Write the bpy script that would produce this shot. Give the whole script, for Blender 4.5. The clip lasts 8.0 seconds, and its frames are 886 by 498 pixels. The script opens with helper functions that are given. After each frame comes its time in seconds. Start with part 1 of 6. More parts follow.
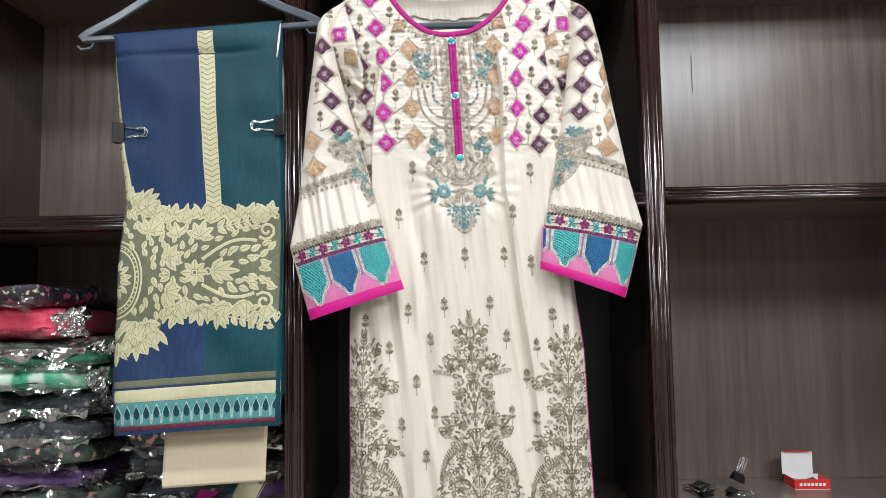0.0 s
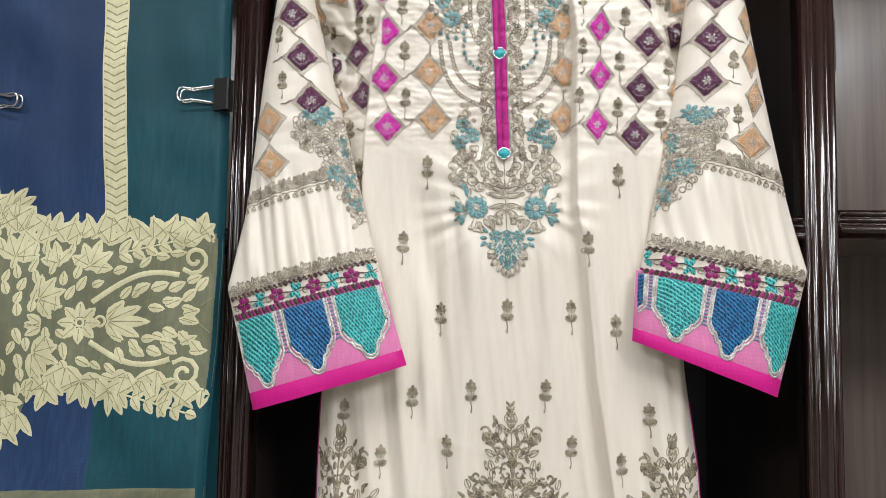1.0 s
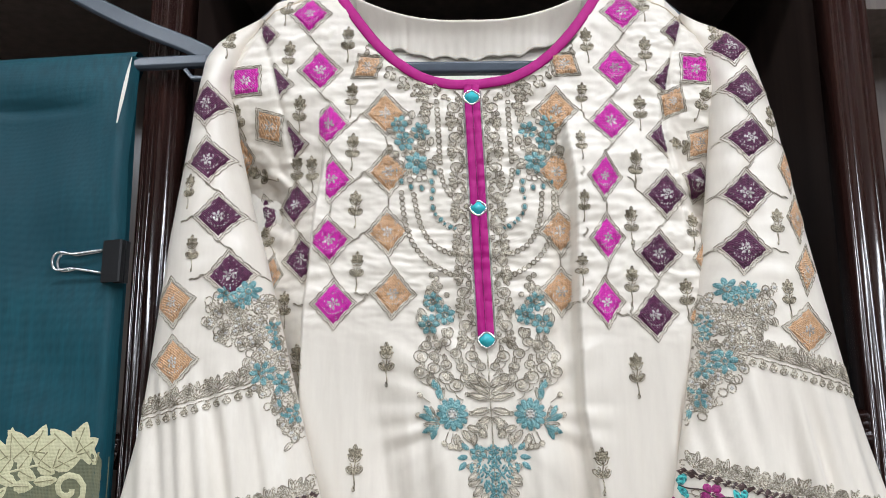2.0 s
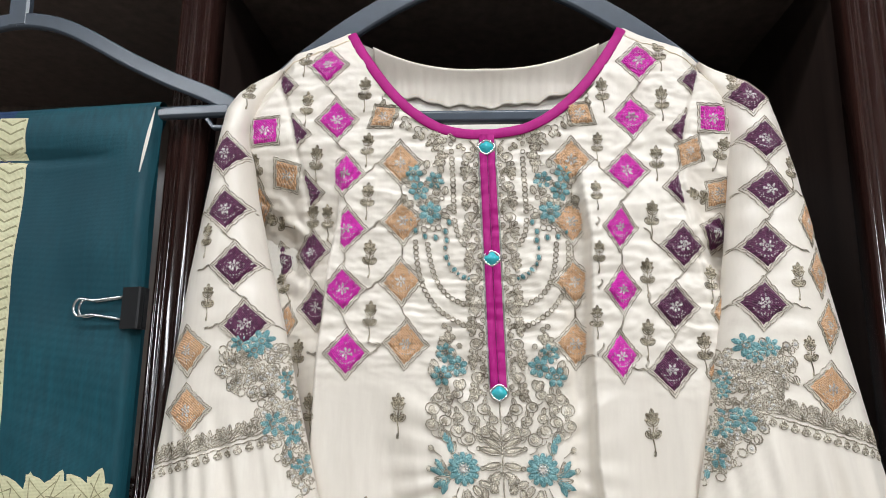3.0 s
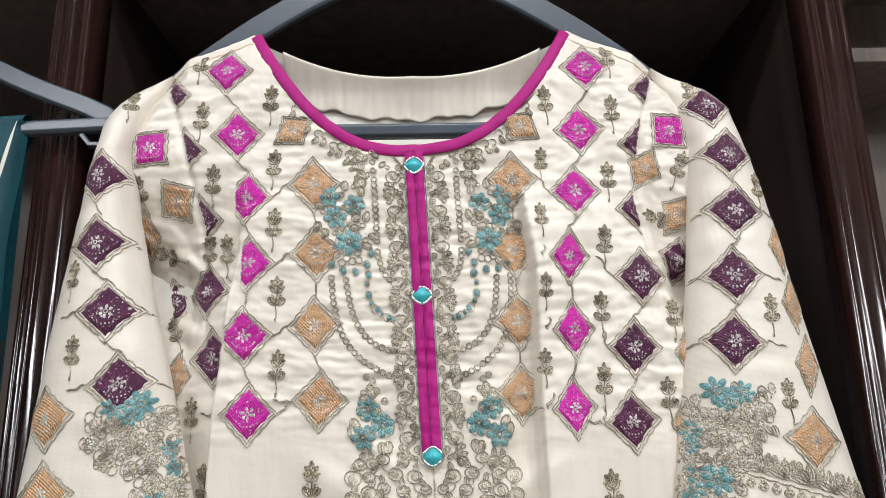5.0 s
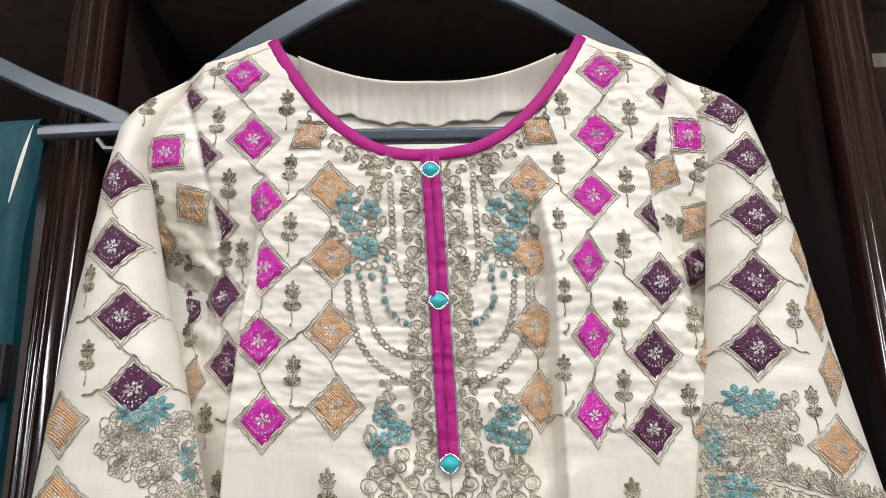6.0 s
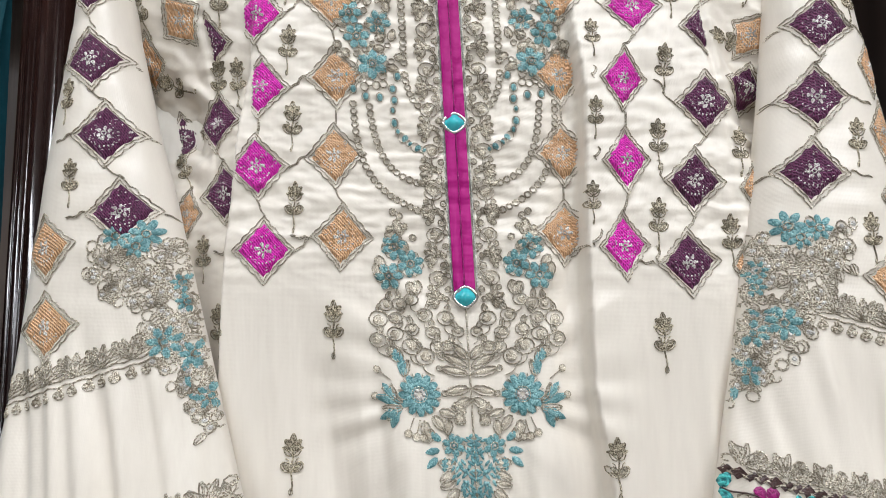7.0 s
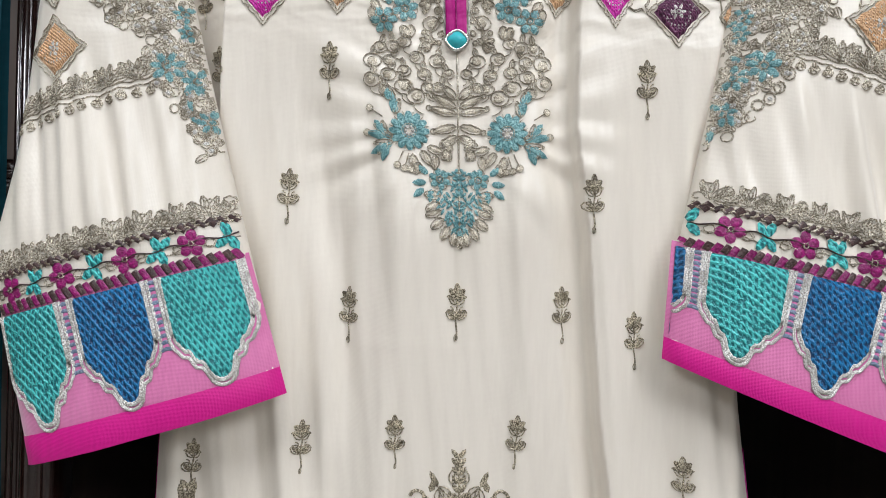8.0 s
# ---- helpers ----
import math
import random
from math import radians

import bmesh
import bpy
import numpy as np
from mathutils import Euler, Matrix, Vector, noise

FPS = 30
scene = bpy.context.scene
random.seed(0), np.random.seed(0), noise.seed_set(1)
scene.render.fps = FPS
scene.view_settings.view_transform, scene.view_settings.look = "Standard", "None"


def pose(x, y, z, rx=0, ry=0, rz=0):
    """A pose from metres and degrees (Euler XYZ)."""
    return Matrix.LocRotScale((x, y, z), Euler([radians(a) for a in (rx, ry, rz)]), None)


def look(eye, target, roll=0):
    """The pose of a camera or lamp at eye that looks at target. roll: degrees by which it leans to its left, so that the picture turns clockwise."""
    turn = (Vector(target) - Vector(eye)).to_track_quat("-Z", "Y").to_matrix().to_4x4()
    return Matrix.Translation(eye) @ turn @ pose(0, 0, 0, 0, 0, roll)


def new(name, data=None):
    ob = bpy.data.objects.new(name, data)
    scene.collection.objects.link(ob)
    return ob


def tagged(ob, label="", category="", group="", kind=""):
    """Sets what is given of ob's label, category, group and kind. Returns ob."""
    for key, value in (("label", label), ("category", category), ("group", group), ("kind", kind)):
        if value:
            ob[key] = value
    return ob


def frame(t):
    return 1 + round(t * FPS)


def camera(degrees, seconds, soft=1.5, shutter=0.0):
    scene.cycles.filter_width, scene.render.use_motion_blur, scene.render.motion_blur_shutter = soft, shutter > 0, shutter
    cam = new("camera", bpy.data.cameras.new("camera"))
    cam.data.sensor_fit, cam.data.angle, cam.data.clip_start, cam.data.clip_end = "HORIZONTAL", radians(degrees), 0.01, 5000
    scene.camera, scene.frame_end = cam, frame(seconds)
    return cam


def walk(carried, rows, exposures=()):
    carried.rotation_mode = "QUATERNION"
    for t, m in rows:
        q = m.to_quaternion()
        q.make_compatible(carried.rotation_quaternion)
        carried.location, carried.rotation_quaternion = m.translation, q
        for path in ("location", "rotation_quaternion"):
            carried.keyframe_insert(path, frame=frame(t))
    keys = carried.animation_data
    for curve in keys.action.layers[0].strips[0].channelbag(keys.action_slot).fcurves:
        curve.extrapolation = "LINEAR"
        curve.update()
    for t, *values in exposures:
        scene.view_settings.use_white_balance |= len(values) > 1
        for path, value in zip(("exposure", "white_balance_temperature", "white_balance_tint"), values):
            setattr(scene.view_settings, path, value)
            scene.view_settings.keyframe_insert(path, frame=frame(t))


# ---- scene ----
cam = camera(67.2, 8.0, 0.8)
PATH = [
    (0, (0.04, 0.153, 1.288), (-0.017, 2.147, 1.437), -1.0),
    (0.5, (0.067, 0.375, 1.332), (-0.096, 2.354, 1.567), 0.6),
    (1, (0.029, 0.573, 1.372), (-0.12, 2.562, 1.52), 1.1),
    (1.5, (0.001, 0.708, 1.442), (-0.018, 2.693, 1.687), -0.3),
    (2, (0.014, 0.726, 1.509), (-0.021, 2.700, 1.834), -0.1),
    (2.2, (0.03, 0.718, 1.506), (-0.049, 2.67, 1.938), -0.1),
    (3.3, (0.026, 0.733, 1.536), (-0.098, 2.692, 1.922), 0.8),
    (3.5, (0.025, 0.742, 1.532), (-0.067, 2.702, 1.921), 0.9),
    (4, (0.017, 0.761, 1.53), (-0.047, 2.723, 1.913), 1.6),
    (4.5, (0.037, 0.792, 1.548), (0.123, 2.735, 2.017), -0.7),
    (4.7, (0.042, 0.799, 1.556), (0.089, 2.747, 2.01), -1.4),
    (6, (0.034, 0.807, 1.555), (0.047, 2.748, 2.036), -1.0),
    (6.5, (0.029, 0.839, 1.551), (0.021, 2.807, 1.908), -0.5),
    (7, (0.035, 0.86, 1.508), (-0.01, 2.848, 1.729), -0.4),
    (7.5, (0.043, 0.851, 1.462), (-0.039, 2.845, 1.6), -0.0),
    (8, (0.052, 0.847, 1.398), (-0.031, 2.845, 1.380), 1.9),
]
walk(cam, [(t, look(eye, target, roll)) for t, eye, target, roll in PATH],
     [(0, 0.30, 6270, 10), (0.5, 0.25, 6330, 10), (1.0, 0.15, 6430, 10), (1.5, 0.08, 6230, 10), (2.0, 0.08, 6010, 10), (3.5, 0.05, 6300, 9.5), (6.0, 0.05, 6350, 10), (7.0, 0.05, 6190, 10), (8.0, 0.0, 6150, 10)])

# ---- light of the shop ----
world = bpy.data.worlds.new("shop_air")
scene.world = world
world.use_nodes = True
world.node_tree.nodes["Background"].inputs[0].default_value = (0.9, 0.95, 1.0, 1)
world.node_tree.nodes["Background"].inputs[1].default_value = 0.02


def ceiling_lamp(x, y, sx, sy, watts, col=(0.97, 0.985, 1.0)):
    data = bpy.data.lights.new("ceiling_lamp", "AREA")
    data.shape, data.size, data.size_y, data.energy, data.color = "RECTANGLE", sx, sy, watts, col
    ob = new("ceiling_lamp", data)
    ob.matrix_world = pose(x, y, 2.57)
    return ob


ceiling_lamp(1.35, -0.85, 0.9, 0.9, 52)
ceiling_lamp(-1.3, -0.7, 0.7, 0.7, 26)
ceiling_lamp(0.3, -3.4, 1.2, 1.2, 44)
ceiling_lamp(0.15, 0.50, 1.8, 0.22, 21)


# ---- materials ----
def material(name):
    m = bpy.data.materials.new(name)
    m.use_nodes = True
    return m, m.node_tree.nodes, m.node_tree.links, m.node_tree.nodes["Principled BSDF"]


def mix_colour(nodes, links, fac, a, b):
    mx = nodes.new("ShaderNodeMix")
    mx.data_type = "RGBA"
    links.new(fac, mx.inputs[0])
    for k, c in ((6, a), (7, b)):
        if isinstance(c, tuple):
            mx.inputs[k].default_value = (*c, 1)
        else:
            links.new(c, mx.inputs[k])
    return mx.outputs[2]


def noise_tex(nodes, links, scale, detail=3.0, rough=0.5, stretch=(1, 1, 1)):
    co = nodes.new("ShaderNodeTexCoord")
    mp = nodes.new("ShaderNodeMapping")
    mp.inputs["Scale"].default_value = stretch
    links.new(co.outputs["Object"], mp.inputs[0])
    tx = nodes.new("ShaderNodeTexNoise")
    tx.inputs["Scale"].default_value, tx.inputs["Detail"].default_value, tx.inputs["Roughness"].default_value = scale, detail, rough
    links.new(mp.outputs[0], tx.inputs[0])
    return tx.outputs["Fac"]


def ramp(nodes, links, fac, lo, hi):
    r = nodes.new("ShaderNodeMapRange")
    r.inputs[1].default_value, r.inputs[2].default_value = lo, hi
    links.new(fac, r.inputs[0])
    return r.outputs[0]


def bump(nodes, links, bsdf, height, strength, dist, socket="Normal", chain=None):
    b = nodes.new("ShaderNodeBump")
    b.inputs["Strength"].default_value, b.inputs["Distance"].default_value = strength, dist
    links.new(height, b.inputs["Height"])
    if chain is not None:
        links.new(chain, b.inputs["Normal"])
    if socket:
        links.new(b.outputs[0], bsdf.inputs[socket])
    return b.outputs[0]


def weave(nodes, links, scale, axis):
    co = nodes.new("ShaderNodeTexCoord")
    w = nodes.new("ShaderNodeTexWave")
    w.bands_direction = axis
    w.inputs["Scale"].default_value, w.inputs["Distortion"].default_value, w.inputs["Detail"].default_value, w.inputs["Detail Scale"].default_value = scale, 1.2, 2, 1.5
    links.new(co.outputs["Object"], w.inputs[0])
    return w.outputs["Fac"]


def cloth(name, col, dark, rough=0.55, sheen=0.3, blotch=9.0, thread=420.0, relief=0.25, spec=0.35):
    """Woven cloth: slow tone changes, fine thread lines and a soft sheen."""
    m, n, l, p = material(name)
    slow = ramp(n, l, noise_tex(n, l, blotch, 3), 0.3, 0.75)
    fine = noise_tex(n, l, 260, 2, 0.6, (1, 1, 0.12))
    base = mix_colour(n, l, slow, dark, col)
    fleck = ramp(n, l, fine, 0.25, 0.8)
    l.new(mix_colour(n, l, fleck, tuple(0.975 * c for c in dark), base), p.inputs["Base Color"])
    p.inputs["Roughness"].default_value = rough
    p.inputs["Sheen Weight"].default_value = sheen
    p.inputs["Specular IOR Level"].default_value = spec
    warp = bump(n, l, p, weave(n, l, thread, "X"), relief, 0.0002, None)
    weft = bump(n, l, p, weave(n, l, thread, "Z"), relief, 0.0002, None, warp)
    bump(n, l, p, noise_tex(n, l, 45, 4, 0.6), 0.3, 0.0012, "Normal", weft)
    return m


def thread(name, col, col2, metal=0.0, rough=0.42, scale=700.0, turn=(1, 1, 1)):
    """Embroidery thread: streaked colour with the ridges of the stitches."""
    m, n, l, p = material(name)
    streak = noise_tex(n, l, scale, 2, 0.6, turn)
    patch = noise_tex(n, l, 120, 2)
    mixed = mix_colour(n, l, ramp(n, l, streak, 0.40, 0.62), col2, col)
    l.new(mix_colour(n, l, ramp(n, l, patch, 0.2, 0.6), tuple(0.7 * c for c in col2), mixed), p.inputs["Base Color"])
    p.inputs["Roughness"].default_value = rough
    p.inputs["Metallic"].default_value = metal
    bump(n, l, p, streak, 0.9, 0.0009)
    return m


def knit(name, col, col2, pitch=210, across=150):
    """Close rows of slanted filling stitches, each a couple of millimetres long."""
    m, n, l, p = material(name)
    a = weave(n, l, pitch, "DIAGONAL")
    a2 = weave(n, l, across, "X")
    cross = n.new("ShaderNodeMath")
    cross.operation = "MAXIMUM"
    l.new(a, cross.inputs[0])
    half = n.new("ShaderNodeMath")
    half.operation = "MULTIPLY"
    half.inputs[1].default_value = 0.6
    l.new(a2, half.inputs[0])
    l.new(half.outputs[0], cross.inputs[1])
    b = noise_tex(n, l, 330, 2, 0.6)
    c = noise_tex(n, l, 40, 3)
    mx = n.new("ShaderNodeMath")
    mx.operation = "MULTIPLY"
    l.new(cross.outputs[0], mx.inputs[0])
    l.new(ramp(n, l, b, 0.25, 0.6), mx.inputs[1])
    base = mix_colour(n, l, ramp(n, l, c, 0.3, 0.7), tuple(0.8 * v for v in col), tuple(min(1, 1.15 * v) for v in col))
    l.new(mix_colour(n, l, ramp(n, l, mx.outputs[0], 0.10, 0.52), col2, base), p.inputs["Base Color"])
    p.inputs["Roughness"].default_value = 0.38
    bump(n, l, p, mx.outputs[0], 0.9, 0.0014)
    return m


def wood(name, col, dark, rough, grain=(30, 30, 1.2), coat=0.5, sheen=0.2, relief=0.12):
    m, n, l, p = material(name)
    g = noise_tex(n, l, 2.2, 6, 0.62, grain)
    big = noise_tex(n, l, 1.4, 2)
    c = mix_colour(n, l, ramp(n, l, g, 0.3, 0.72), dark, col)
    l.new(mix_colour(n, l, ramp(n, l, big, 0.3, 0.75), tuple(0.7 * v for v in dark), c), p.inputs["Base Color"])
    smear = noise_tex(n, l, 6, 4, 0.6, (1, 1, 0.4))
    r = n.new("ShaderNodeMapRange")
    r.inputs[3].default_value, r.inputs[4].default_value = rough * 0.75, rough * 1.35
    l.new(smear, r.inputs[0])
    l.new(r.outputs[0], p.inputs["Roughness"])
    p.inputs["Coat Weight"].default_value, p.inputs["Coat Roughness"].default_value, p.inputs["Coat IOR"].default_value = coat, sheen, 1.5
    rise = bump(n, l, p, g, relief, 0.0006)
    if relief > 0.2:
        l.new(rise, p.inputs["Coat Normal"])
    return m


def plain(name, col, rough=0.5, metal=0.0, spot=0.85, scale=60.0, relief=0.1):
    m, n, l, p = material(name)
    f = noise_tex(n, l, scale, 4, 0.6)
    l.new(mix_colour(n, l, ramp(n, l, f, 0.3, 0.7), tuple(spot * c for c in col), col), p.inputs["Base Color"])
    p.inputs["Roughness"].default_value, p.inputs["Metallic"].default_value = rough, metal
    bump(n, l, p, f, relief, 0.0008)
    return m


CREAM = cloth("cream_silk_cotton", (0.80, 0.738, 0.645), (0.75, 0.683, 0.59), 0.28, 0.15, 7.0, 420.0, 0.06)
ANTIQUE = thread("antique_gold_thread", (0.95, 0.87, 0.72), (0.205, 0.162, 0.108), 0.0, 0.24, 1100)
SILVER = thread("pale_silver_thread", (0.97, 0.95, 0.91), (0.40, 0.37, 0.33), 0.0, 0.2, 1150)
GREY_GOLD = thread("grey_gold_filling", (0.95, 0.88, 0.74), (0.50, 0.42, 0.31), 0.0, 0.3, 1300)
SPRIG_GOLD = thread("sprig_gold_thread", (0.80, 0.70, 0.52), (0.115, 0.090, 0.054), 0.0, 0.25, 1000)
DARK_BROWN = thread("dark_brown_thread", (0.10, 0.05, 0.045), (0.035, 0.016, 0.015), 0.0, 0.4)
DARK_OLIVE = thread("dark_olive_thread", (0.68, 0.59, 0.43), (0.095, 0.076, 0.048), 0.0, 0.26, 1000)
HOT_PINK = knit("hot_pink_satin", (0.86, 0.035, 0.54), (0.46, 0.008, 0.25), 300, 240)
PLUM = knit("plum_satin", (0.16, 0.034, 0.105), (0.045, 0.009, 0.03), 300, 240)
APRICOT = knit("apricot_satin", (0.86, 0.54, 0.31), (0.50, 0.26, 0.115), 300, 240)
AQUA = thread("aqua_thread", (0.32, 0.54, 0.54), (0.06, 0.20, 0.215), 0.0, 0.36, 900)
TURQUOISE = knit("turquoise_filling", (0.085, 0.54, 0.52), (0.006, 0.13, 0.145), 130, 105)
ROYAL = knit("royal_blue_filling", (0.014, 0.175, 0.40), (0.003, 0.028, 0.09), 130, 105)
DARK_RED = thread("dark_red_thread", (0.22, 0.03, 0.06), (0.10, 0.012, 0.03))
BERRY = thread("berry_thread", (0.36, 0.009, 0.18), (0.19, 0.005, 0.09), 0.0, 0.36, 600)
LADDER = thread("slate_blue_thread", (0.26, 0.33, 0.44), (0.13, 0.17, 0.26), 0.0, 0.45)
STONE = plain("turquoise_stone", (0.06, 0.50, 0.55), 0.12, 0, 0.8, 90, 0.02)
LINING = cloth("cream_facing", (0.88, 0.84, 0.76), (0.83, 0.78, 0.70), 0.6)
HEM_PINK = cloth("bright_magenta_hem", (0.66, 0.004, 0.255), (0.55, 0.003, 0.21), 0.5, 0.05)
MAGENTA = cloth("magenta_trim", (0.46, 0.004, 0.215), (0.38, 0.003, 0.175), 0.6, 0.02)
PINK_SILK = cloth("pale_pink_silk", (0.74, 0.23, 0.46), (0.62, 0.16, 0.36), 0.35, 0.5, 40)
# Slow blotches of the navy spread wide; fold shade is put into them.
NAVY = cloth("navy_chiffon", (0.020, 0.062, 0.168), (0.009, 0.029, 0.085), 0.6, 0.04, 6)
TEAL_CLOTH = cloth("teal_chiffon", (0.003, 0.084, 0.108), (0.002, 0.042, 0.060), 0.6, 0.04, 6)
GOLD_CLOTH = cloth("pale_gold_jacquard", (0.72, 0.69, 0.45), (0.58, 0.55, 0.34), 0.42, 0.1, 60, 300, 0.5)
SHEER = cloth("sheer_olive_jacquard", (0.235, 0.23, 0.125), (0.13, 0.14, 0.09), 0.55, 0.05, 40, 300, 0.5)
DULL_GOLD = cloth("dull_gold_weave", (0.36, 0.33, 0.18), (0.27, 0.25, 0.14), 0.5, 0.05, 60, 300, 0.5)
BEIGE = cloth("beige_cotton", (0.80, 0.69, 0.50), (0.74, 0.62, 0.44), 0.7)
PANEL_WOOD = wood("dark_laminate", (0.29, 0.226, 0.192), (0.125, 0.094, 0.079), 0.32)
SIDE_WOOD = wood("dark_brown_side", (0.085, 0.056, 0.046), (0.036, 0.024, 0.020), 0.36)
# Black copy of the laminate: shade of the middle bay put into its colour.
BAY_SHADE_LAMINATE = wood("bay_shade_laminate", (0.020, 0.016, 0.015), (0.010, 0.008, 0.008), 0.45, (30, 30, 1.2), 0.1, 0.3)
TRIM_WOOD = wood("varnished_moulding", (0.045, 0.016, 0.011), (0.016, 0.007, 0.006), 0.17, (90, 90, 3.0), 1.0, 0.06, 0.55)
HANGER_PLASTIC = plain("charcoal_plastic", (0.072, 0.088, 0.110), 0.24, 0.0, 0.8, 30, 0.05)
BLACK_STEEL = plain("black_painted_steel", (0.010, 0.010, 0.011), 0.5)
CHROME = plain("bright_steel_wire", (0.75, 0.75, 0.76), 0.2, 1.0)
WALL_PAINT = plain("shop_wall_paint", (0.55, 0.53, 0.5), 0.8, 0, 0.93, 8)
FLOOR_TILE = plain("shop_floor_tile", (0.35, 0.32, 0.28), 0.35, 0, 0.85, 5)

LACE_AQUA = cloth("aqua_lace", (0.16, 0.42, 0.40), (0.08, 0.28, 0.28), 0.6, 0.2, 80, 300, 0.6)
LACE_CORD = thread("pale_aqua_cord", (0.50, 0.66, 0.62), (0.28, 0.45, 0.43), 0.0, 0.5)
PURPLE_CLOTH = cloth("purple_cloth", (0.075, 0.022, 0.11), (0.045, 0.012, 0.07), 0.5)
RED_CARD = plain("red_card", (0.62, 0.035, 0.02), 0.45, 0, 0.92, 30, 0.03)
WHITE_CARD = plain("white_card", (0.78, 0.78, 0.76), 0.55, 0, 0.94, 30, 0.03)


def bag(name, a, b, c, scale, kind="blotch", lo=0.45, hi=0.58):
    """Printed cloth under clear crumpled film."""
    m, n, l, p = material(name)
    if kind == "stripe":
        co = n.new("ShaderNodeTexCoord")
        w = n.new("ShaderNodeTexWave")
        w.bands_direction = "X"
        w.inputs["Scale"].default_value, w.inputs["Distortion"].default_value = scale, 1.0
        l.new(co.outputs["Object"], w.inputs[0])
        f = w.outputs["Fac"]
    else:
        f = noise_tex(n, l, scale, 3, 0.55)
    g = noise_tex(n, l, scale * 2.3, 2)
    base = mix_colour(n, l, ramp(n, l, f, lo, hi), a, b)
    l.new(mix_colour(n, l, ramp(n, l, g, 0.60, 0.68), base, c), p.inputs["Base Color"])
    p.inputs["Roughness"].default_value = 0.6
    p.inputs["Coat Weight"].default_value, p.inputs["Coat Roughness"].default_value = 1.0, 0.07
    crease = noise_tex(n, l, 22, 5, 0.65)
    fold = noise_tex(n, l, 70, 3, 0.6)
    first = bump(n, l, p, crease, 1.0, 0.06, None)
    second = bump(n, l, p, fold, 1.0, 0.006, None, first)
    l.new(second, p.inputs["Coat Normal"])
    bump(n, l, p, crease, 0.5, 0.01)
    return m


BAG_BLACK = bag("bagged_black", (0.016, 0.018, 0.024), (0.035, 0.042, 0.052), (0.24, 0.22, 0.21), 30)
BAG_FLORAL = bag("bagged_floral", (0.025, 0.036, 0.034), (0.08, 0.12, 0.09), (0.72, 0.40, 0.34), 26)
BAG_PURPLE = bag("bagged_purple", (0.075, 0.028, 0.12), (0.12, 0.05, 0.17), (0.20, 0.14, 0.16), 24)
BAG_GREEN = bag("bagged_green", (0.022, 0.15, 0.09), (0.045, 0.26, 0.15), (0.30, 0.36, 0.28), 20)
BAG_STRIPE = bag("bagged_stripe", (0.06, 0.42, 0.22), (0.62, 0.78, 0.64), (0.16, 0.52, 0.31), 5.5, "stripe", 0.35, 0.75)
BAG_RED = bag("bagged_red", (0.62, 0.035, 0.085), (0.76, 0.06, 0.13), (0.55, 0.04, 0.08), 12)
BAG_PRINT = bag("bagged_print", (0.02, 0.018, 0.03), (0.74, 0.07, 0.30), (0.85, 0.70, 0.48), 24, "blotch", 0.52, 0.56)


def film_material():
    """Thin clear plastic: see-through face on, glossy where it turns away."""
    m, n, l, p = material("clear_film")
    out = n["Material Output"]
    clear, gloss, mix, lw = n.new("ShaderNodeBsdfTransparent"), n.new("ShaderNodeBsdfGlossy"), n.new("ShaderNodeMixShader"), n.new("ShaderNodeLayerWeight")
    lw.inputs[0].default_value = 0.6
    gloss.inputs["Roughness"].default_value = 0.16
    crumple = bump(n, l, p, noise_tex(n, l, 22, 2, 0.5), 1.0, 0.012, None)
    l.new(crumple, gloss.inputs["Normal"])
    l.new(crumple, lw.inputs["Normal"])
    l.new(lw.outputs["Fresnel"], mix.inputs[0])
    l.new(clear.outputs[0], mix.inputs[1])
    l.new(gloss.outputs[0], mix.inputs[2])
    l.new(mix.outputs[0], out.inputs["Surface"])
    return m


FILM = film_material()


# ---- mesh helpers ----
def link_mesh(name, bm, mat, parent=None, label="", smooth=True):
    me = bpy.data.meshes.new(name)
    bmesh.ops.recalc_face_normals(bm, faces=bm.faces)
    bm.to_mesh(me)
    bm.free()
    if smooth:
        me.polygons.foreach_set("use_smooth", [True] * len(me.polygons))
    me.materials.append(mat)
    ob = new(name, me)
    if parent is not None:
        ob.parent = parent
        ob.matrix_parent_inverse = parent.matrix_world.inverted()
    if label:
        ob["label"] = label
    return ob


def part(name, bm, mat, parent, label="", smooth=True):
    return link_mesh(name, bm, mat, parent, label, smooth)


def thing(name, at, label, category, group="", kind=""):
    ob = new(name)
    ob.matrix_world = pose(*at)
    bpy.context.view_layer.update()
    return tagged(ob, label, category, group, kind)


def box(bm, lo, hi, bevel=0.0, m=None):
    lo, hi = Vector(lo), Vector(hi)
    r = bmesh.ops.create_cube(bm, size=1, matrix=Matrix.Translation((lo + hi) / 2) @ Matrix.Diagonal((*(hi - lo), 1)))
    vs = r["verts"]
    if bevel:
        es = list({e for v in vs for e in v.link_edges})
        vs = bmesh.ops.bevel(bm, geom=es, offset=bevel, segments=2, affect="EDGES")["verts"]
    if m is not None:
        bmesh.ops.transform(bm, matrix=m, verts=vs)
    return bm


def extrude_profile(bm, prof, a, b, across, up):
    """Sweep a closed profile (offsets along across and up) from a to b."""
    a, b, across, up = map(Vector, (a, b, across, up))
    rings = [[bm.verts.new(p + across * u + up * w) for u, w in prof] for p in (a, b)]
    n = len(prof)
    for i in range(n):
        bm.faces.new((rings[0][i], rings[0][(i + 1) % n], rings[1][(i + 1) % n], rings[1][i]))
    bm.faces.new(rings[0][::-1])
    bm.faces.new(rings[1])
    return bm


